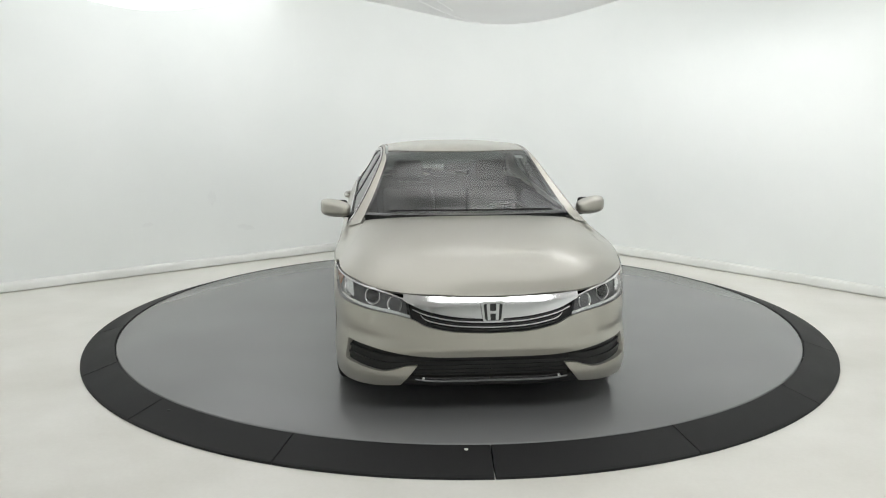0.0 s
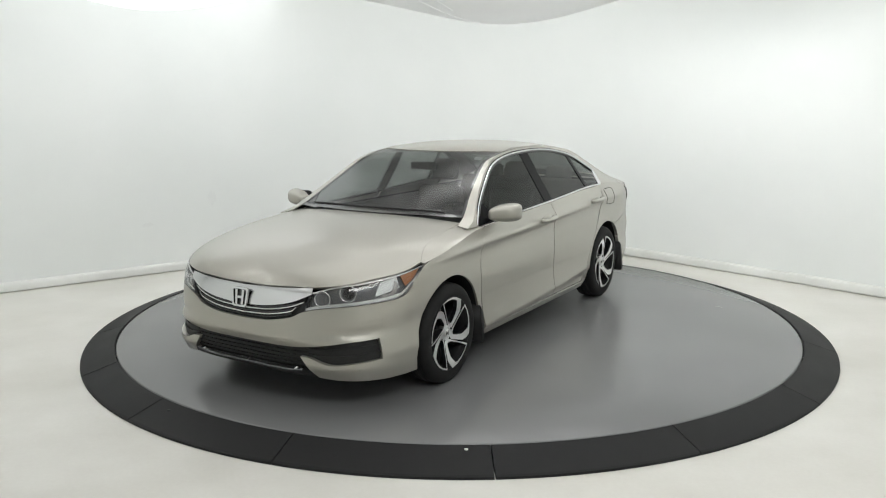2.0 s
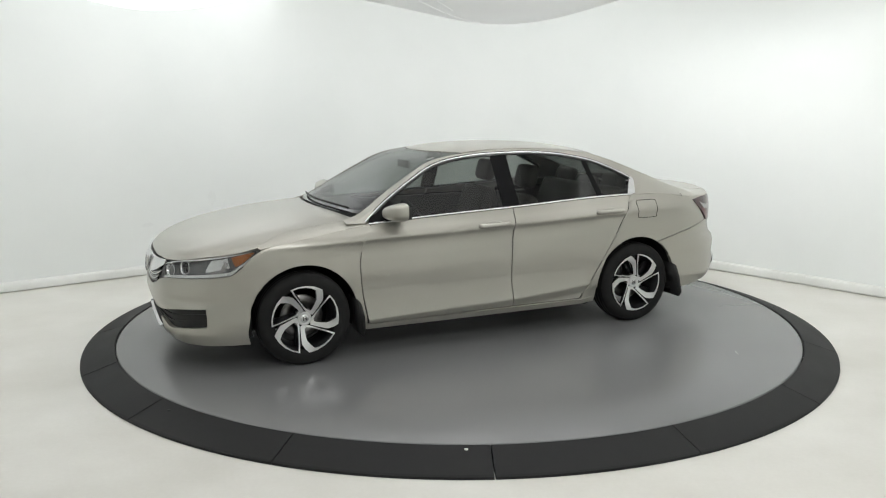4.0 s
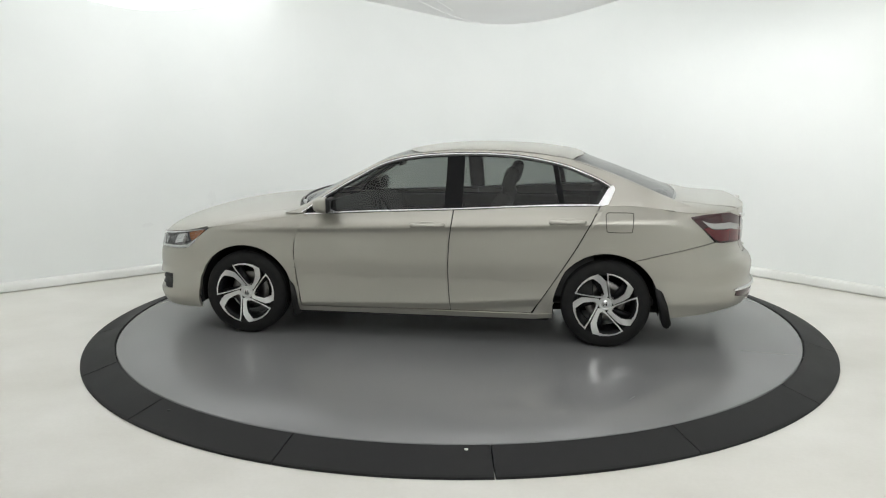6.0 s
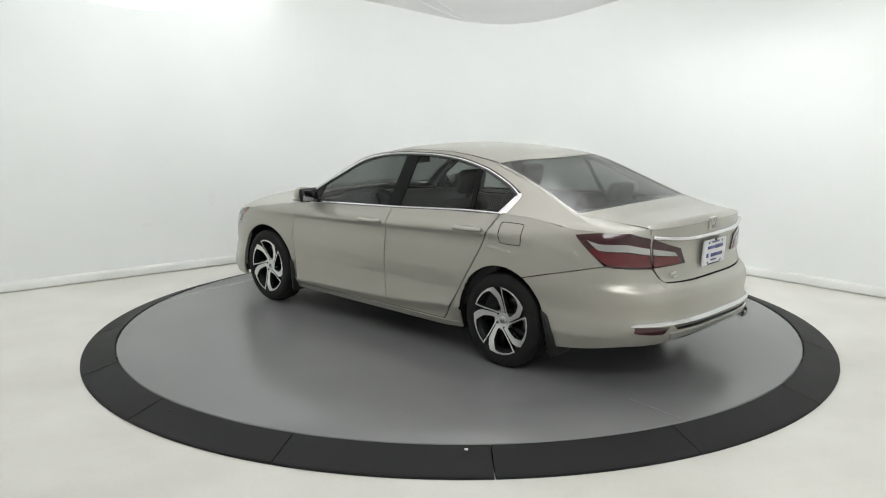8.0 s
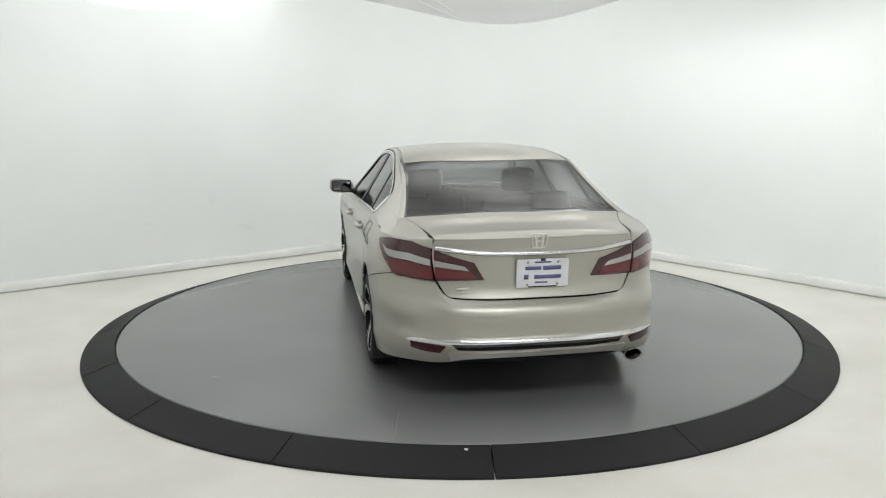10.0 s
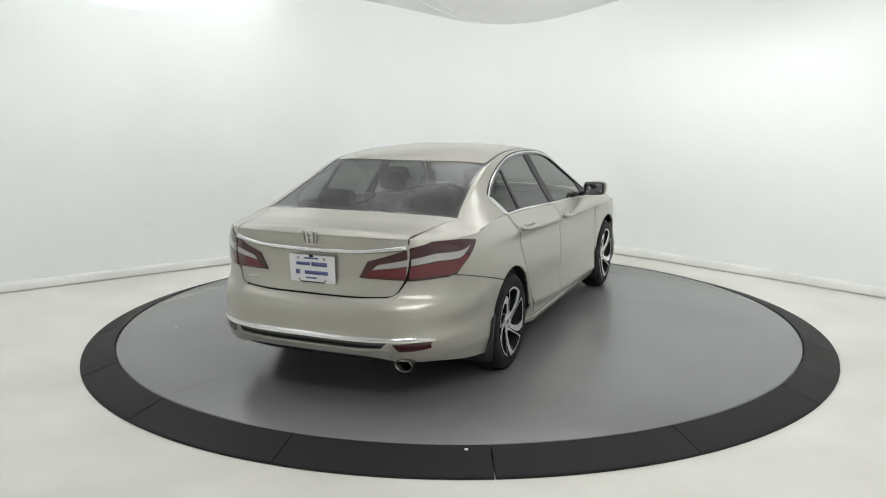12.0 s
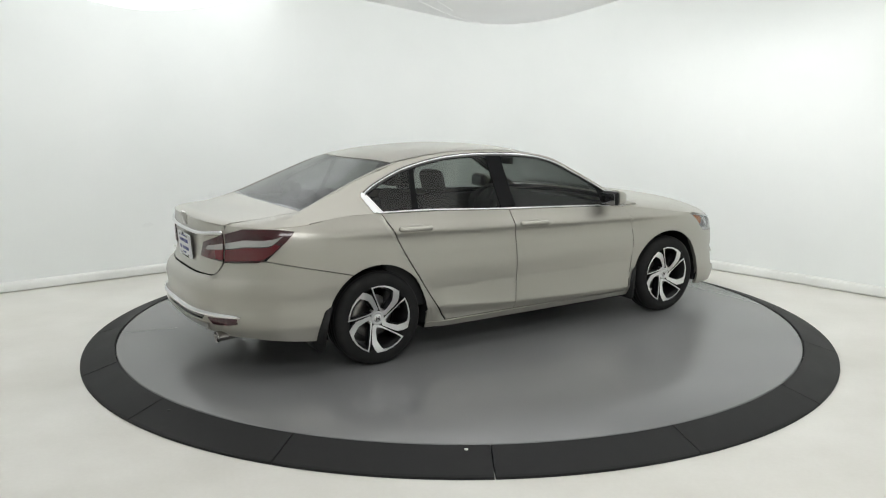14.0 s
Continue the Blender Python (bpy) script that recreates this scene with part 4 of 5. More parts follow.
def build_cavity():
    """Near-black inner shell, its colour standing in for shade behind panel gaps, grille and wheel openings, with wells
    left free.
    """
    def shell(p, z):
        v = flank(p, z)
        c = Vector((max(-1.5, min(1.2, v.x)), 0, v.z))
        d = v - c
        return c + d * (1 - 0.034 / max(d.length, 0.1))
    full = P_REAR + math.pi / 2
    for p0, p1, z0, z1 in ((0.0, S(1.775, 0.5)[0], 0.24, 0.715), (S(1.0, 0.5)[0], S(-0.97, 0.5)[0], 0.2, 0.95), (S(-1.80, 0.5)[0], full, 0.30, 1.0),
                           (S(1.775, 0.8)[0], S(1.0, 0.8)[0], 0.73, 0.80), (S(-0.99, 0.8)[0], S(-1.80, 0.8)[0], 0.73, 0.98)):
        for sign in (1, -1):
            bm = bmesh.new()
            patch(bm, shell, [(p0, z0), (p1, z0)], [(p0, z1), (p1, z1)], [(p0, z0), (p0, z1)], [(p1, z0), (p1, z1)], 40, 12, gap=0, flange=0, both=False)
            if sign < 0:
                bm.transform(Matrix.Diagonal((1, -1, 1, 1)))
            recalc(bm)
            part("gap_shade_sheet", bm, LINER, car, "near-black sheet standing in for shade behind panel gaps")
    bm = bmesh.new()
    under = lambda x, y: Vector((x, y, cap(x, y).z - 0.03))
    patch(bm, under, [(2.2, -0.35), (2.2, 0.35)], [(0.95, -0.8), (0.95, 0.8)], [(2.2, -0.35), (1.9, -0.7), (0.95, -0.8)], [(2.2, 0.35), (1.9, 0.7), (0.95, 0.8)], 20, 20, gap=0, flange=0, both=False)
    recalc(bm)
    part("gap_shade_sheet", bm, LINER, car, "near-black sheet standing in for shade behind panel gaps")
    bm = bmesh.new()
    underr = lambda x, y: Vector((x, y, top_rear(x, y).z - 0.02))
    patch(bm, underr, [(-1.84, -0.68), (-1.84, 0.68)], [(-2.33, -0.5), (-2.33, 0.5)], [(-1.84, -0.68), (-2.33, -0.5)], [(-1.84, 0.68), (-2.33, 0.5)], 20, 12, gap=0, flange=0, both=False)
    recalc(bm)
    part("gap_shade_sheet", bm, LINER, car, "near-black sheet standing in for shade behind panel gaps")
    bm = bmesh.new()
    box(bm, -0.98, 0.98, -0.82, 0.82, 0.17, 0.24, 0.02)
    box(bm, 1.0, 1.78, -0.60, 0.60, 0.20, 0.60, 0.02)
    box(bm, -1.80, -0.98, -0.60, 0.60, 0.20, 0.60, 0.02)
    box(bm, 1.78, 2.12, -0.60, 0.60, 0.19, 0.26, 0.02)
    box(bm, -2.28, -1.80, -0.64, 0.64, 0.28, 0.34, 0.02)
    part("underbody", bm, LINER, car)
    for cx in (1.388, -1.388):
        for sign in (1, -1):
            bm = bmesh.new()
            rows = []
            for i in range(25):
                a = radians(-14 + 208 * i / 24)
                rows.append([(cx + r * math.cos(a), sign * y, 0.325 + r * math.sin(a)) for r, y in ((0.386, side_y(cx + 0.38 * math.cos(a), max(0.2, 0.325 + 0.38 * math.sin(a))) - 0.012), (0.40, 0.80), (0.40, 0.60), (0.02, 0.60))])
            grid_faces(bm, rows)
            part("wheel_arch_liner", bm, LINER, car)


def polar(r, a):
    return (r * math.sin(radians(a)), r * math.cos(radians(a)))


def build_wheel(x, sign, spin):
    """A wheel: the outer side looks along +y before it is turned."""
    hub = part("wheel", wheel_mesh("tyre"), TYRE, car, "black tyre on a two-tone alloy wheel", matrix=pose(x, sign * 0.80, 0.327, 0, 0, 0 if sign > 0 else 180))
    part("rim", wheel_mesh("rim"), RIMBLACK, hub, "black painted rim")
    part("brake_disc", wheel_mesh("disc"), STEEL, hub)
    for k in range(5):
        bm = bmesh.new()
        scale = 0.237
        outer = [(1.0, -1), (1.0, 12), (1.0, 26), (1.0, 40), (1.0, 55), (.88, 62), (.75, 69), (.58, 73), (.43, 78), (.26, 92), (.17, 60), (.28, 22), (.50, 8), (.78, 1)]
        pocket = [(.958, 2.4), (.958, 13), (.95, 25), (.935, 36), (.91, 44), (.78, 50), (.655, 56), (.50, 59), (.38, 61.5), (.30, 61), (.265, 50), (.34, 25.5), (.52, 11.2), (.79, 3.7)]
        o, h = ([polar(r * scale, a) for r, a in loop] for loop in (outer, pocket))
        o, h = [(-p, q) for p, q in o], [(-p, q) for p, q in h]
        slab(bm, o, 0.1035, 0.076, h)
        for v in bm.verts:
            v.co.y -= 0.042 * max(0, 1 - math.hypot(v.co.x, v.co.z) / 0.22)
        bm.normal_update()
        for f in bm.faces:
            f.material_index = 0 if f.normal.y > 0.6 else 1
        part("spoke", bm, [ALLOY, RIMBLACK], hub, "machined alloy spoke", smooth=False, matrix=pose(0, 0, 0, 0, spin + 72 * k, 0))
        nut = bmesh.new()
        bmesh.ops.create_cone(nut, cap_ends=True, segments=6, radius1=0.011, radius2=0.009, depth=0.03, matrix=pose(0.066 * math.sin(radians(72 * k + spin - 50)), 0.058, 0.066 * math.cos(radians(72 * k + spin - 50)), -90))
        part("wheel_nut", nut, STEEL, hub, smooth=False)
    bm = bmesh.new()
    lathe(bm, [(0.050, 0.03), (0.050, 0.0695), (0.047, 0.0715), (0.032, 0.0715), (0.031, 0.070), (0.029, 0.0725), (0.001, 0.0735)], 32)
    cap_ob = part("hub_cap", bm, ALLOY, hub)
    bm = bmesh.new()
    for q in (-1, 1):
        box(bm, q * 0.010 - 0.003, q * 0.010 + 0.003, 0.0725, 0.0755, -0.014, 0.014)
    box(bm, -0.010, 0.010, 0.0725, 0.0752, -0.003, 0.003)
    part("cap_emblem", bm, DARK_CHROME, cap_ob)


def wheel_mesh(kind):
    bm = bmesh.new()
    if kind == "tyre":
        lathe(bm, [(0.216, 0.086), (0.222, 0.094), (0.236, 0.098), (0.262, 0.104), (0.288, 0.103), (0.308, 0.096), (0.321, 0.084), (0.326, 0.070), (0.328, 0.052), (0.323, 0.049), (0.323, 0.043), (0.329, 0.040), (0.330, 0.012),
                   (0.324, 0.009), (0.324, 0.001), (0.330, -0.002), (0.329, -0.034), (0.323, -0.037), (0.323, -0.043), (0.328, -0.046), (0.324, -0.078), (0.308, -0.094), (0.26, -0.102), (0.22, -0.088), (0.20, -0.088)], 72)
    elif kind == "rim":
        lathe(bm, [(0.228, 0.088), (0.238, 0.099), (0.241, 0.100), (0.241, 0.088), (0.222, 0.075), (0.211, 0.060), (0.205, 0.02), (0.198, -0.05), (0.203, -0.085)], 64)
        for k in range(5):
            b = bmesh.new()
            slab(b, [(-p, q) for p, q in (polar(0.21, 40), polar(0.21, 56), polar(0.06, 90), polar(0.06, 50))], 0.04, 0.0)
            b.transform(pose(0, 0, 0, 0, 72 * k, 0))
            join(bm, b)
        lathe(bm, [(0.07, -0.02), (0.07, 0.06), (0.001, 0.064)], 32)
    else:
        lathe(bm, [(0.001, -0.03), (0.07, -0.03), (0.07, -0.015), (0.15, -0.015), (0.152, -0.018), (0.152, -0.04), (0.001, -0.04)], 48)
    return bm


def build_lamps():
    # headlights: silver tray, dark bezel, projector lenses, amber corner, light guide, clear cover
    lead_z = lambda x: shoulder(x) - 0.006
    up = [F(0.475, 0.716), F(0.60, 0.750)] + [S(x, lead_z(x)) for x in (2.05, 1.95, 1.85, 1.685)]
    low = [F(0.455, 0.616), F(0.58, 0.638), S(2.005, 0.658), S(1.91, 0.666), S(1.845, 0.685), S(1.695, 0.815)]
    for sign in (1, -1):
        def area(name, lo, hi, mat, parent=None, lift=0.0, nu=24, nv=8, flange=0.0, label="", gap=0.0):
            bm = bmesh.new()
            patch(bm, flank, lo, hi, [lo[0], hi[0]], [lo[-1], hi[-1]], nu, nv, gap=gap, lift=lift, flange=flange, both=False)
            if sign < 0:
                bm.transform(Matrix.Diagonal((1, -1, 1, 1)))
            recalc(bm)
            return part(name, bm, mat, parent or car, label)
        lamp = area("headlight", low, up, LAMP_DARK, lift=-0.030, flange=-0.030, label="headlight with clear cover and twin lenses")
        mid = lambda a, b, t: [((1 - t) * p[0] + t * q[0], (1 - t) * p[1] + t * q[1]) for p, q in zip(a, b)]
        area("lower_trim", low, mid(low, up, 0.17), LAMP_CUP, lamp, -0.012, nv=3, flange=0.006)
        area("upper_trim", mid(low, up, 0.93), up, CHROME, lamp, 0.004, nv=3, flange=0.008)
        area("amber_corner", [S(1.838, 0.728), S(1.79, 0.755), S(1.715, 0.815)], [S(1.862, 0.790), S(1.80, 0.806), S(1.713, 0.822)], AMBER, lamp, -0.014, 8, 4, 0.006)
        area("light_guide", [S(2.0, 0.680), S(1.92, 0.690), S(1.885, 0.745)], [S(2.0, 0.696), S(1.935, 0.705), S(1.905, 0.765)], LAMP_CLEAR, lamp, -0.012, 10, 2, 0.008)
        area("light_guide", [S(2.06, 0.783), S(1.97, 0.796), S(1.88, 0.806)], [S(2.06, 0.771), S(1.97, 0.783), S(1.89, 0.794)], LAMP_CLEAR, lamp, -0.012, 10, 2, 0.008)
        area("side_reflector", [S(2.03, 0.690), S(1.95, 0.706), S(1.875, 0.722)], [S(1.985, 0.772), S(1.93, 0.786), S(1.885, 0.790)], LAMP_CUP, lamp, -0.020, 12, 6, 0.008)
        for y, z, r in ((0.550, 0.684, 0.044), (0.672, 0.716, 0.047)):
            p = flank(*F(y, z))
            n = Vector((0.86, 0.48, 0.12)).normalized()
            turn = n.to_track_quat("Z", "Y").to_matrix().to_4x4()
            for name, prof, mat in (("reflector", [(r * 1.06, 0.010), (r * 1.02, 0.013), (r * 0.94, 0.008), (r * 0.80, -0.012), (r * 0.74, -0.02)], LAMP_CUP), ("projector_lens", [(r * 0.78, -0.014), (r * 0.72, 0.0), (r * 0.5, 0.010), (r * 0.25, 0.015), (0.0005, 0.0165)], GLOSS) if y > 0.6 else ("reflector_bowl", [(r * 0.80, -0.010), (r * 0.6, -0.020), (r * 0.3, -0.026), (0.0005, -0.028)], LAMP_CUP)):
                bm = bmesh.new()
                lathe(bm, prof, 28, "Z")
                bm.transform(Matrix.Translation(p - n * 0.026) @ turn)
                if sign < 0:
                    bm.transform(Matrix.Diagonal((1, -1, 1, 1)))
                part(name, bm, mat, lamp)
        area("cover", low, up, LENS, lamp, 0.0, label="clear headlight cover", gap=0.002)
        # tail lamps: wing half and lid half
        tops = [R(0.615, 0.962), R(0.70, 0.992), S(-2.25, 1.0), S(-2.10, 0.997), S(-1.968, 0.980)]
        lows = [R(0.605, 0.780), R(0.70, 0.786), S(-2.25, 0.791), S(-2.16, 0.803), S(-1.978, 0.966)]
        tail_lamp = area("tail_light", lows, tops, LAMP_DEEP, lift=0.007, flange=0.03, label="dark red tail light with a clear band")
        f = lambda t: mid(lows, tops, t)
        cut = lambda line, a, b: [line[0] if a == 0 else ((line[0][0] * (1 - a) + line[1][0] * a), line[0][1] * (1 - a) + line[1][1] * a)] + line[1:-1] + [tuple((1 - b) * u + b * v for u, v in zip(line[-2], line[-1]))]
        area("clear_band", cut(f(0.47), 0.05, 0.30), cut(f(0.68), 0.05, 0.55), LAMP_CLEAR, tail_lamp, 0.0095, 24, 4, 0.004, "clear reversing light band")
        area("red_band", cut(f(0.05), 0.03, 0.55), cut(f(0.44), 0.03, 0.25), LAMP_RED, tail_lamp, 0.009, 24, 4, 0.004, "red brake light band")
        t2 = [R(0.378, 0.888), R(0.48, 0.918), R(0.60, 0.960)]
        l2 = [R(0.322, 0.788), R(0.45, 0.785), R(0.592, 0.780)]
        lid_lamp = area("lid_light", l2, t2, LAMP_DEEP, lift=0.008, flange=0.02, label="dark red inner tail light on the boot lid")
        g = lambda t, a: [tuple((1 - a) * u + a * v for u, v in zip(p, q)) for p, q in zip(mid(l2, t2, t), mid(l2, t2, t)[1:] + [mid(l2, t2, t)[-1]])]
        area("clear_band", g(0.47, 0.50), g(0.68, 0.68), LAMP_CLEAR, lid_lamp, 0.0105, 12, 4, 0.004, "clear reversing light band")
        area("red_band", g(0.07, 0.35), g(0.44, 0.42), LAMP_RED, lid_lamp, 0.010, 12, 4, 0.004, "red brake light band")


def build_front_trim():
    def area(name, lo, hi, mat, parent=None, lift=0.0, nu=24, nv=6, flange=0.01, label="", bulge=0.0):
        bm = bmesh.new()
        patch(bm, flank, lo, hi, [lo[0], hi[0]], [lo[-1], hi[-1]], nu, nv, gap=0.0, lift=lift, flange=flange)
        recalc(bm)
        return part(name, bm, mat, parent or car, label)
    low = [F(0.0, 0.530), F(0.2, 0.538), F(0.36, 0.568), F(0.45, 0.610), F(0.475, 0.64)]
    up = [F(0.0, 0.722), F(0.2, 0.727), F(0.36, 0.730), F(0.46, 0.732), F(0.49, 0.728)]
    grille = area("grille", low, up, BLACK, lift=-0.022, label="black slatted grille under a chrome bar")
    area("chrome_bar", [F(0.0, 0.612), F(0.2, 0.626), F(0.36, 0.656), F(0.46, 0.694), F(0.49, 0.708)], [F(0.0, 0.722), F(0.2, 0.727), F(0.36, 0.733), F(0.46, 0.739), F(0.49, 0.740)], CHROME, grille, 0.012, nv=8, flange=0.03, label="broad chrome grille bar")
    for z, y in ((0.590, 0.445), (0.562, 0.40)):
        area("chrome_slat", [F(0.0, z), F(0.2, z + 0.010), F(0.36, z + 0.040), F(y, z + 0.073)], [F(0.0, z + 0.007), F(0.2, z + 0.017), F(0.36, z + 0.047), F(y, z + 0.078)], CHROME, grille, -0.004, nv=2, flange=0.015)
    for z, y in ((0.604, 0.45), (0.577, 0.42), (0.550, 0.37)):
        area("black_slat", [F(0.0, z - 0.004), F(0.2, z + 0.006), F(0.36, z + 0.036), F(y, z + 0.06)], [F(0.0, z + 0.004), F(0.2, z + 0.014), F(0.36, z + 0.044), F(y, z + 0.066)], GLOSS, grille, -0.008, nv=2, flange=0.01)
    # emblem
    p = flank(*F(0.0, 0.655))
    bm = bmesh.new()
    o = [(-0.066, 0.052), (-0.050, 0.060), (0.050, 0.060), (0.066, 0.052), (0.056, -0.046), (0.044, -0.058), (-0.044, -0.058), (-0.056, -0.046)]
    i = [(x * 0.80, z * 0.80) for x, z in o]
    slab(bm, o, -0.012, 0.0, i)
    for s in (-1, 1):
        slab(bm, [(s * 0.036, 0.046), (s * 0.018, 0.046), (s * 0.014, -0.044), (s * 0.030, -0.044)], -0.012, 0.0)
    slab(bm, [(-0.018, 0.007), (0.018, 0.007), (0.018, -0.008), (-0.018, -0.008)], -0.010, 0.0)
    emblem = part("front_emblem", bm, CHROME, car, "chrome maker's emblem in a rounded frame", smooth=False, matrix=pose(p.x + 0.020, 0, 0.655, -8, 0, 90))
    bm = bmesh.new()
    slab(bm, [(x * 0.9, z * 0.9) for x, z in o], -0.003, 0.003)
    part("emblem_plate", bm, GLOSS, emblem, smooth=False)
    # lower intake and its bright lip, lamp pockets
    intake = area("lower_intake", [F(0.0, 0.262), F(0.3, 0.262), F(0.44, 0.268)], [F(0.0, 0.390), F(0.3, 0.396), F(0.47, 0.410)], BLACK, lift=-0.026, label="black lower air intake with slats")
    for z in (0.285, 0.310, 0.335, 0.360):
        area("intake_slat", [F(0.0, z - 0.004), F(0.25, z - 0.004), F(0.44, z - 0.003)], [F(0.0, z + 0.004), F(0.25, z + 0.004), F(0.44, z + 0.004)], BLACK, intake, -0.016, nv=1, flange=0.01)
    area("chrome_lip", [F(0.0, 0.252), F(0.3, 0.252), F(0.43, 0.266)], [F(0.0, 0.264), F(0.3, 0.264), F(0.435, 0.276)], CHROME, intake, 0.012, nv=2, flange=0.02)
    area("chin", [F(0.0, 0.215), F(0.3, 0.215), F(0.50, 0.225)], [F(0.0, 0.252), F(0.3, 0.252), F(0.47, 0.262)], BLACK, intake, 0.0, nv=3, flange=0.03)
    for sign in (1, -1):
        bm = bmesh.new()
        lo = [F(0.44, 0.322), F(0.56, 0.296), F(0.70, 0.305), S(2.005, 0.325)]
        hi = [F(0.46, 0.410), F(0.60, 0.428), F(0.70, 0.442), S(2.005, 0.451)]
        patch(bm, flank, lo, hi, [lo[0], hi[0]], [lo[-1], hi[-1]], 16, 6, gap=0, lift=-0.028, flange=0.0, both=False)
        for t in (0.3, 0.6):
            a = [tuple((1 - t) * u + t * v for u, v in zip(p, q)) for p, q in zip(lo, hi)]
            b = [(p, z + 0.014) for p, z in a]
            patch(bm, flank, a, b, [a[0], b[0]], [a[-1], b[-1]], 14, 1, gap=0, lift=-0.018, flange=0.01, both=False)
        if sign < 0:
            bm.transform(Matrix.Diagonal((1, -1, 1, 1)))
        recalc(bm)
        part("fog_lamp_pocket", bm, BLACK, car, "black fog lamp blank with ribs")


def build_rear_trim():
    def area(name, lo, hi, mat, parent=None, lift=0.0, nu=24, nv=4, flange=0.01, label="", both=True):
        bm = bmesh.new()
        patch(bm, flank, lo, hi, [lo[0], hi[0]], [lo[-1], hi[-1]], nu, nv, gap=0.0, lift=lift, flange=flange, both=both)
        recalc(bm)
        return part(name, bm, mat, parent or car, label)
    bm = bmesh.new()
    half = [flank(*R(y, z)) + Vector((-0.006, 0, 0)) for y, z in ((0.04, 0.937), (0.15, 0.938), (0.27, 0.940), (0.36, 0.944), (0.44, 0.952), (0.52, 0.961), (0.60, 0.970))]
    tube(bm, spline([(v.x, -v.y, v.z) for v in half[::-1]] + half, 60), 0.015, 12)
    part("boot_chrome_strip", bm, CHROME, car, "chrome strip across the boot lid")
    trim = area("bumper_strip", [R(0.0, 0.436), R(0.4, 0.434), R(0.62, 0.432), R(0.74, 0.430), S(-2.31, 0.430)], [R(0.0, 0.453), R(0.4, 0.451), R(0.62, 0.449), R(0.74, 0.445), S(-2.31, 0.438)], CHROME, lift=0.012, flange=0.02, label="chrome strip along the rear bumper")
    area("bumper_grille", [R(0.0, 0.394), R(0.3, 0.394), R(0.49, 0.396)], [R(0.0, 0.436), R(0.3, 0.435), R(0.53, 0.434)], GLOSS, lift=0.004, label="dark slot in the rear bumper")
    area("diffuser_trim", [R(0.0, 0.352), R(0.25, 0.351), R(0.42, 0.345), R(0.52, 0.330)], [R(0.0, 0.380), R(0.25, 0.380), R(0.44, 0.380), R(0.54, 0.378)], SATIN, lift=0.012, flange=0.02, label="silver lower bumper trim")
    for sign in (1, -1):
        bm = bmesh.new()
        lo, hi = [R(0.585, 0.374), R(0.66, 0.376), R(0.74, 0.390), S(-2.34, 0.415)], [R(0.555, 0.418), R(0.66, 0.424), R(0.74, 0.424), S(-2.34, 0.424)]
        patch(bm, flank, lo, hi, [lo[0], hi[0]], [lo[-1], hi[-1]], 14, 3, gap=0, lift=0.006, flange=0.01, both=False)
        if sign < 0:
            bm.transform(Matrix.Diagonal((1, -1, 1, 1)))
        recalc(bm)
        part("bumper_reflector", bm, LAMP_DEEP, car, "dark red bumper reflector")
    # exhaust tip under the right corner
    bm = bmesh.new()
    lathe(bm, [(0.046, -0.14), (0.050, 0.0), (0.058, 0.012), (0.060, 0.016), (0.055, 0.018), (0.048, 0.010), (0.044, -0.10)], 32, "Z")
    pipe = part("exhaust_tip", bm, DARK_CHROME, car, "oval chrome exhaust tip", matrix=pose(-2.415, -0.605, 0.292, 0, -94, 0) @ Matrix.Diagonal((0.68, 1, 1, 1)))
    bm = bmesh.new()
    lathe(bm, [(0.044, -0.08), (0.001, -0.08)], 24, "Z")
    part("pipe_end", bm, LINER, pipe)
    # plate with its frame: unreadable writing as bars
    p = flank(*R(0.0, 0.82))
    bm = bmesh.new()
    slab(bm, [(-0.155, 0.078), (-0.150, 0.083), (0.150, 0.083), (0.155, 0.078), (0.155, -0.078), (0.150, -0.083), (-0.150, -0.083), (-0.155, -0.078)], -0.006, 0.004)
    plate = part("number_plate", bm, PLATE, car, "white plate with blue bars", smooth=False, matrix=pose(p.x - 0.022, -0.018, 0.822, 4, 0, -90))
    for x0, x1, z0, z1, mat in ((-0.105, -0.01, 0.022, 0.042, INK), (0.0, 0.108, 0.020, 0.044, INK), (-0.050, 0.110, -0.032, -0.010, INK), (-0.112, -0.085, -0.034, -0.006, INK), (-0.045, 0.03, -0.058, -0.049, INK), (-0.05, 0.05, 0.062, 0.071, INK), (-0.014, 0.014, 0.074, 0.088, BLACK), (-0.085, 0.085, -0.082, -0.076, BLACK)):
        bm = bmesh.new()
        box(bm, x0, x1, -0.0085, -0.0055, z0, z1)
        part("print_bar", bm, mat, plate)
    for x in (-0.09, 0.09):
        for z in (0.066, -0.066):
            bm = bmesh.new()
            bmesh.ops.create_cone(bm, cap_ends=True, segments=10, radius1=0.008, radius2=0.006, depth=0.006, matrix=pose(x, -0.008, z, 90))
            part("screw", bm, STEEL, plate)
    # rear emblem and badge
    p = flank(*R(0.0, 1.0))
    bm = bmesh.new()
    o = [(-0.050, 0.038), (-0.038, 0.044), (0.038, 0.044), (0.050, 0.038), (0.042, -0.034), (0.033, -0.043), (-0.033, -0.043), (-0.042, -0.034)]
    slab(bm, o, -0.006, 0.006, [(x * 0.84, z * 0.84) for x, z in o])
    for s in (-1, 1):
        slab(bm, [(s * 0.028, 0.036), (s * 0.014, 0.036), (s * 0.011, -0.035), (s * 0.023, -0.035)], -0.006, 0.006)
    slab(bm, [(-0.014, 0.005), (0.014, 0.005), (0.014, -0.006), (-0.014, -0.006)], -0.005, 0.006)
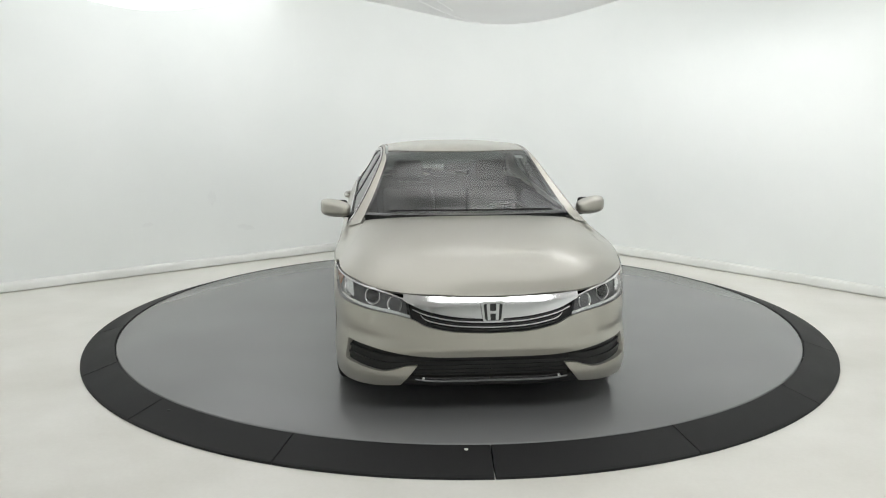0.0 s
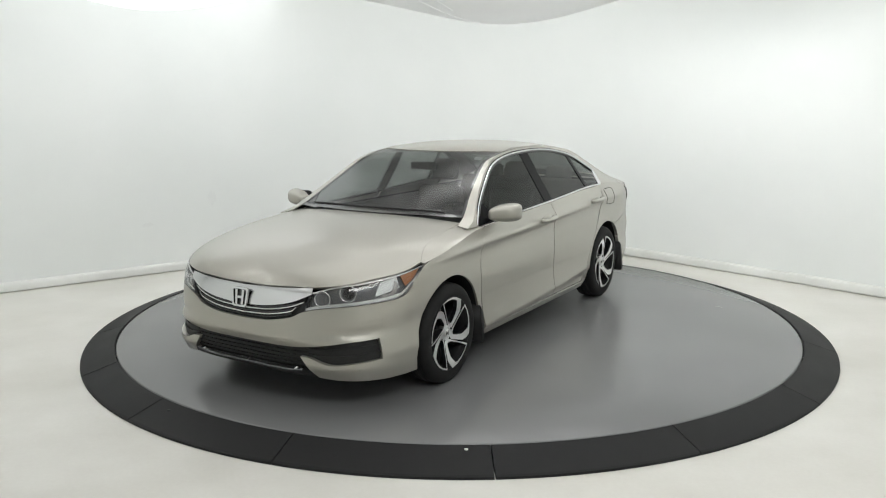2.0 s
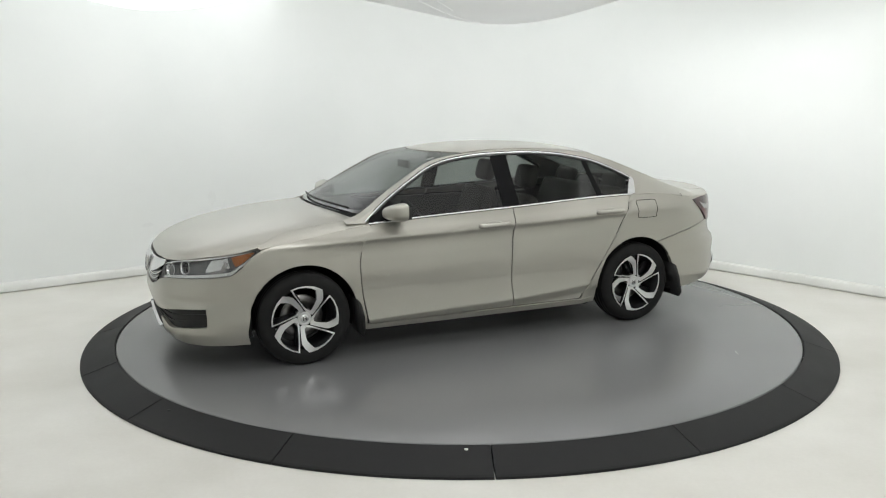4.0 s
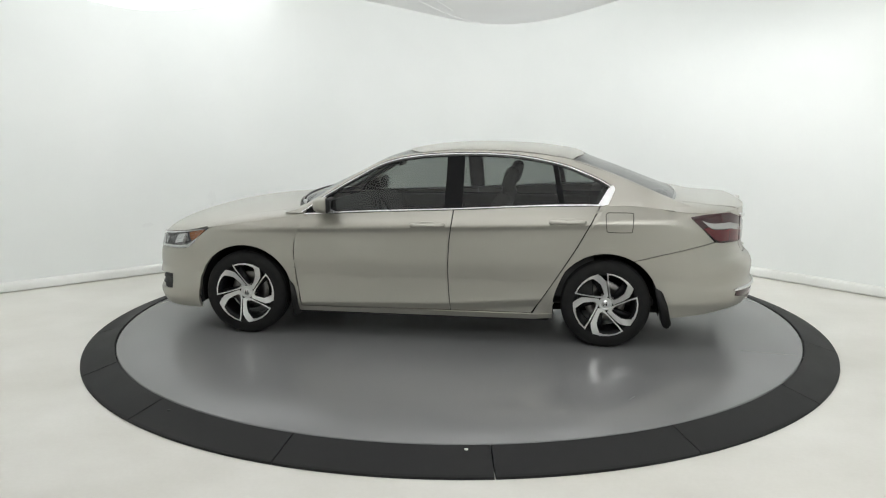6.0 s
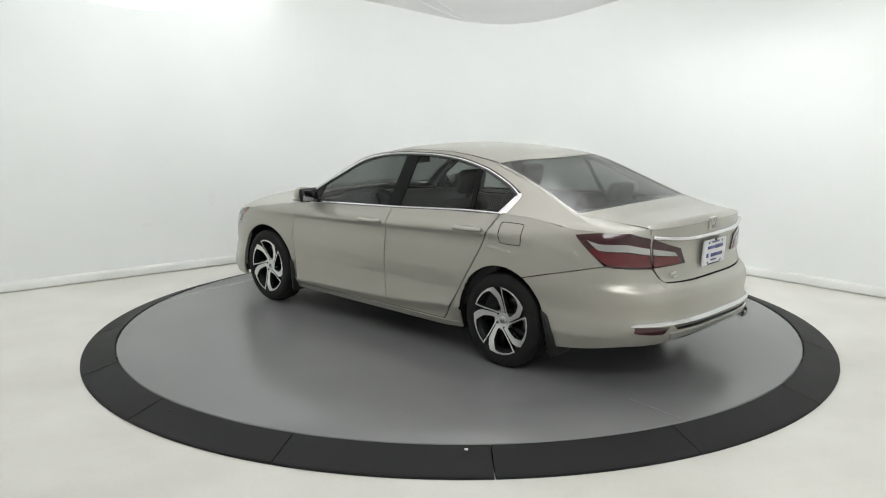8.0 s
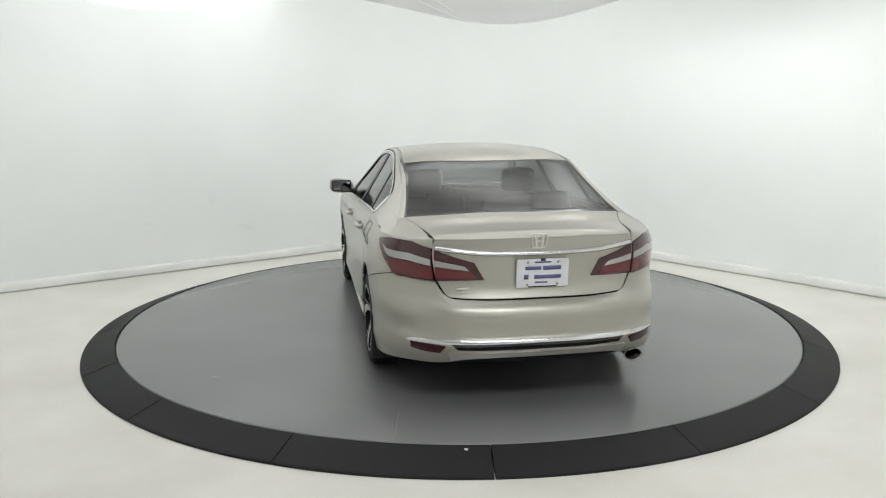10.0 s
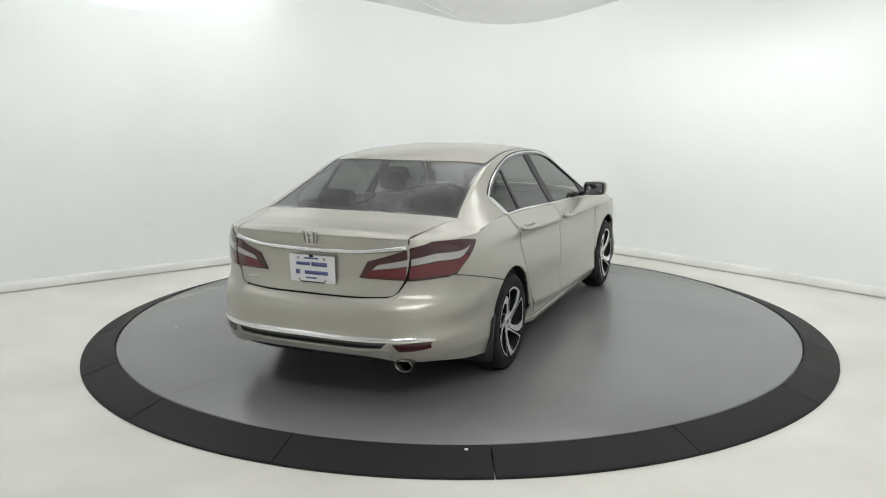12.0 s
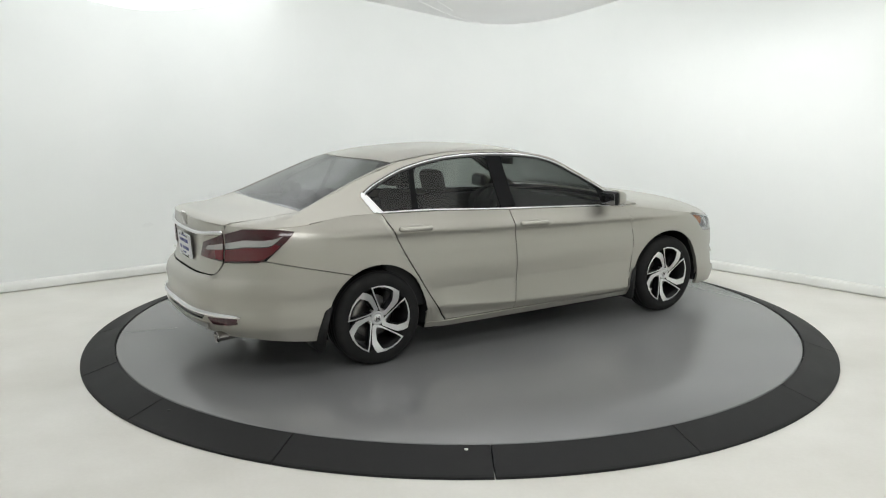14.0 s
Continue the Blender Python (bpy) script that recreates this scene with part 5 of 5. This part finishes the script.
    part("rear_emblem", bm, SATIN, car, "small chrome maker's emblem", smooth=False, matrix=pose(p.x - 0.006, 0.0, 1.008, 8, 0, -90))
    for z, w, h in ((0.737, 0.10, 0.013), (0.715, 0.06, 0.008)):
        bm = bmesh.new()
        box(bm, -w / 2, w / 2, -0.004, 0.004, -h / 2, h / 2, 0.002)
        v = flank(*R(0.43, z))
        part("badge", bm, SATIN, car, "small chrome model badge", matrix=pose(v.x - 0.002, 0.43, z, 0, 0, -86))


def build_mirrors():
    for sign in (1, -1):
        b = bmesh.new()
        bmesh.ops.create_uvsphere(b, u_segments=28, v_segments=18, radius=1)
        for v in b.verts:
            x, y, z = v.co
            x = math.copysign(abs(x) ** 0.75, x)
            y = math.copysign(abs(y) ** 0.58, y)
            z = math.copysign(abs(z) ** 0.52, z)
            if x < 0:
                x *= 0.08
            taper = 1 - 0.2 * max(0, x) - 0.22 * max(0, -y)
            v.co = (0.70 + 0.10 * x - 0.025 * y, sign * (0.942 + 0.110 * y), 1.034 + 0.066 * z * taper + 0.012 * y)
        shell = part("mirror", b, PAINT, car, "body-coloured door mirror with black foot")
        bm = bmesh.new()
        box(bm, 0.650, 0.700, 0.856, 1.034, 0.984, 1.092, 0.022)
        if sign < 0:
            bm.transform(Matrix.Diagonal((1, -1, 1, 1)))
        part("mirror_housing", bm, BLACK, shell)
        bm = bmesh.new()
        tube(bm, [(0.725, sign * 0.80, 0.985), (0.72, sign * 0.85, 0.988), (0.712, sign * 0.90, 0.992), (0.71, sign * 0.95, 0.992)], 0.045, 12, 0.45)
        part("mirror_foot", bm, BLACK, shell)
        bm = bmesh.new()
        box(bm, 0.6405, 0.6445, 0.868, 1.022, 0.988, 1.076, 0.0015)
        if sign < 0:
            bm.transform(Matrix.Diagonal((1, -1, 1, 1)))
        part("mirror_glass", bm, MIRROR, shell)


def build_small_trim():
    # fuel flap outline
    bm = bmesh.new()
    loop = [(-1.39, 1.005), (-1.55, 1.005), (-1.568, 0.985), (-1.562, 0.885), (-1.545, 0.868), (-1.40, 0.868), (-1.382, 0.885), (-1.374, 0.985), (-1.39, 1.005)]
    pts = [Vector((q.x, side_y(q.x, q.y) + 0.0008, q.y)) for q in spline([(x, z, 0) for x, z in loop], 72)]
    tube(bm, pts, 0.0024, 6)
    part("fuel_flap_gap", bm, LINER, car, "dark joint of the fuel flap")
    # mud flaps
    for x, fwd in ((0.985, 1), (-1.80, -1)):
        for sign in (1, -1):
            bm = bmesh.new()
            y = 0.918 if fwd < 0 else 0.915
            if fwd > 0:
                o = [(1.02, 0.44), (0.985, 0.40), (0.962, 0.30), (0.958, 0.18), (0.975, 0.155), (1.00, 0.18), (1.012, 0.30)]
            else:
                o = [(-1.735, 0.47), (-1.79, 0.44), (-1.83, 0.34), (-1.862, 0.20), (-1.835, 0.165), (-1.80, 0.18), (-1.775, 0.32)]
            slab(bm, [(a, c) for a, c in o], y, 0.72)
            bmesh.ops.bevel(bm, geom=bm.edges[:], offset=0.006, segments=2, affect="EDGES")
            if sign < 0:
                bm.transform(Matrix.Diagonal((1, -1, 1, 1)))
            part("mud_flap", bm, BLACK, car, "black plastic mud flap")
    # scuttle and wipers
    bm = bmesh.new()
    lo = [(0.955, -0.725), (1.04, -0.5), (1.095, -0.25), (1.105, 0), (1.095, 0.25), (1.04, 0.5), (0.955, 0.725)]
    rows = []
    for k in range(5):
        rows.append([(x + 0.02 - 0.04 * k, y, (0.985 + 0.01 * k if abs(y) < 0.6 else 0.962 + 0.008 * k)) for x, y in lo])
    grid_faces(bm, rows)
    recalc(bm)
    part("scuttle", bm, BLACK, car, "black scuttle panel under the windscreen")
    for y0, y1 in ((0.60, -0.02), (0.02, -0.55)):
        bm = bmesh.new()
        pts = []
        for i in range(14):
            y = y0 + (y1 - y0) * i / 13
            x = 1.062 - 0.10 * (abs(y) / 0.7) ** 2 - 0.03
            v = top(x, y)
            pts.append(v + Vector((0.012, 0, 0.016)))
        tube(bm, pts, 0.008, 6)
        part("wiper", bm, BLACK, car)
    # tax sticker on the windscreen
    bm = bmesh.new()
    patch(bm, top, [(0.24, 0.44), (0.24, 0.50)], [(0.30, 0.45), (0.30, 0.51)], [(0.24, 0.44), (0.30, 0.45)], [(0.24, 0.50), (0.30, 0.51)], 3, 3, gap=0, lift=-0.008, flange=0, both=False)
    part("sticker", bm, STICKER, car, "small white sticker behind the windscreen")


def build_cabin():
    bm = bmesh.new()
    box(bm, -1.75, 0.95, -0.72, 0.72, 0.28, 0.34, 0.02)
    part("cabin_floor", bm, TRIM, car)
    for sign in (1, -1):
        bm = bmesh.new()
        box(bm, -1.3, 0.9, sign * 0.80 - 0.03, sign * 0.80 + 0.03, 0.36, 0.945, 0.02)
        part("door_card", bm, TRIM, car)
    bm = bmesh.new()
    rows = []
    for x, z in ((0.50, 0.62), (0.52, 0.80), (0.56, 0.93), (0.66, 0.975), (0.85, 0.965), (0.98, 0.945)):
        rows.append([(x - 0.10 * (abs(y) / 0.74) ** 2, y, z + (0.035 if 0.15 < y < 0.6 and 0.5 < x < 0.7 and z > 0.9 else 0)) for y in [-0.76 + 1.52 * i / 24 for i in range(25)]])
    grid_faces(bm, rows)
    part("dashboard", bm, TRIM, car, "black dashboard")
    bm = bmesh.new()
    wheel = [(0.19 * math.cos(2 * math.pi * i / 32), 0.19 * math.sin(2 * math.pi * i / 32), 0) for i in range(33)]
    tube(bm, wheel, 0.016, 8)
    box(bm, -0.17, 0.17, -0.03, 0.03, -0.02, 0.01, 0.01)
    box(bm, -0.07, 0.07, -0.07, 0.06, -0.03, 0.012, 0.02)
    part("steering_wheel", bm, TRIM, car, matrix=pose(0.36, 0.37, 0.87, 0, -66, 0))
    for y in (0.37, -0.37):
        seat_at(-0.12, y, 0.40, 0.50)
    bm = bmesh.new()
    box(bm, -1.22, -0.72, -0.66, 0.66, 0.36, 0.58, 0.06)
    part("rear_bench", bm, CLOTH, car)
    bm = bmesh.new()
    box(bm, -0.07, 0.07, -0.66, 0.66, 0, 0.62, 0.05)
    part("rear_backrest", bm, CLOTH, car, matrix=pose(-1.24, 0, 0.50, 0, -24, 0))
    for y in (0.37, -0.37, 0):
        bm = bmesh.new()
        box(bm, -0.05, 0.05, -0.13, 0.13, 0, 0.15 if y else 0.10, 0.04)
        part("headrest", bm, CLOTH, car, matrix=pose(-1.49, y, 1.04, 0, -14, 0))
    bm = bmesh.new()
    box(bm, -1.86, -1.46, -0.62, 0.62, 1.00, 1.03, 0.01)
    part("parcel_shelf", bm, TRIM, car)
    bm = bmesh.new()
    under = lambda x, y: Vector((x, y, top(x, y).z - 0.03))
    xs = (0.1, -0.3, -0.7, -1.1)
    e = [(x, house_y(x, rail(x)) - 0.04) for x in xs]
    patch(bm, under, [(x, -y) for x, y in e], e, [(0.1, -e[0][1]), (0.12, 0), (0.1, e[0][1])], [(-1.1, -e[-1][1]), (-1.15, 0), (-1.1, e[-1][1])], 14, 14, gap=0, flange=0, both=False)
    part("headliner", bm, LINING, car)
    bm = bmesh.new()
    box(bm, -0.012, 0.012, -0.12, 0.12, -0.03, 0.03, 0.01)
    part("inside_mirror", bm, TRIM, car, matrix=pose(0.30, 0, 1.30))


def seat_at(x, y, z, w):
    bm = bmesh.new()
    box(bm, -0.26, 0.28, -w / 2, w / 2, -0.08, 0.10, 0.05)
    seat = part("front_seat", bm, CLOTH, car, "dark cloth front seat", matrix=pose(x, y, z + 0.05, 0, -6, 0))
    bm = bmesh.new()
    box(bm, -0.07, 0.07, -w / 2 + 0.02, w / 2 - 0.02, 0, 0.62, 0.055)
    part("backrest", bm, CLOTH, seat, matrix=pose(-0.24, 0, 0.05, 0, -16, 0))
    bm = bmesh.new()
    box(bm, -0.05, 0.05, -0.13, 0.13, 0, 0.19, 0.045)
    part("headrest", bm, CLOTH, seat, matrix=pose(-0.43, 0, 0.70, 0, -8, 0))


build_skin()
build_house()
build_cavity()
for wx, ws, spin in ((1.388, 1, 23.5), (-1.388, 1, -2), (1.388, -1, 12), (-1.388, -1, 14)):
    build_wheel(wx, ws, spin)
build_lamps()
build_front_trim()
build_rear_trim()
build_mirrors()
build_small_trim()
build_cabin()


# ---- what moves: the deck turns with the car on it ----
SHIFT = (0.168, -0.0255)
TURNS = ((0.0, -84.85), (0.5, -93.93), (1.0, -102.79), (1.5, -111.71), (2.0, -120.61), (2.5, -129.45), (3.0, -138.3), (3.6, -148.3), (4.2, -158.2), (4.8, -167.5),
         (5.4, -177.3), (6.0, -187.9), (6.5, -196.57), (7.0, -205.3), (7.5, -214.1), (8.0, -223.1), (8.5, -232.0), (9.0, -240.9), (9.5, -249.8), (10.0, -258.6),
         (10.5, -267.45), (11.0, -276.05), (11.5, -284.55), (12.0, -293.17), (12.5, -301.79), (13.0, -310.4), (13.5, -318.97), (14.0, -327.53))


def motions():
    rows = []
    for t, a in TURNS:
        c, s = math.cos(radians(a)), math.sin(radians(a))
        rows.append((t, pose(c * SHIFT[0] - s * SHIFT[1], s * SHIFT[0] + c * SHIFT[1], DECK, 0, 0, a)))
    walk(car, rows)
    walk(turntable, [(t, pose(0, 0, 0, 0, 0, a)) for t, a in TURNS])


motions()
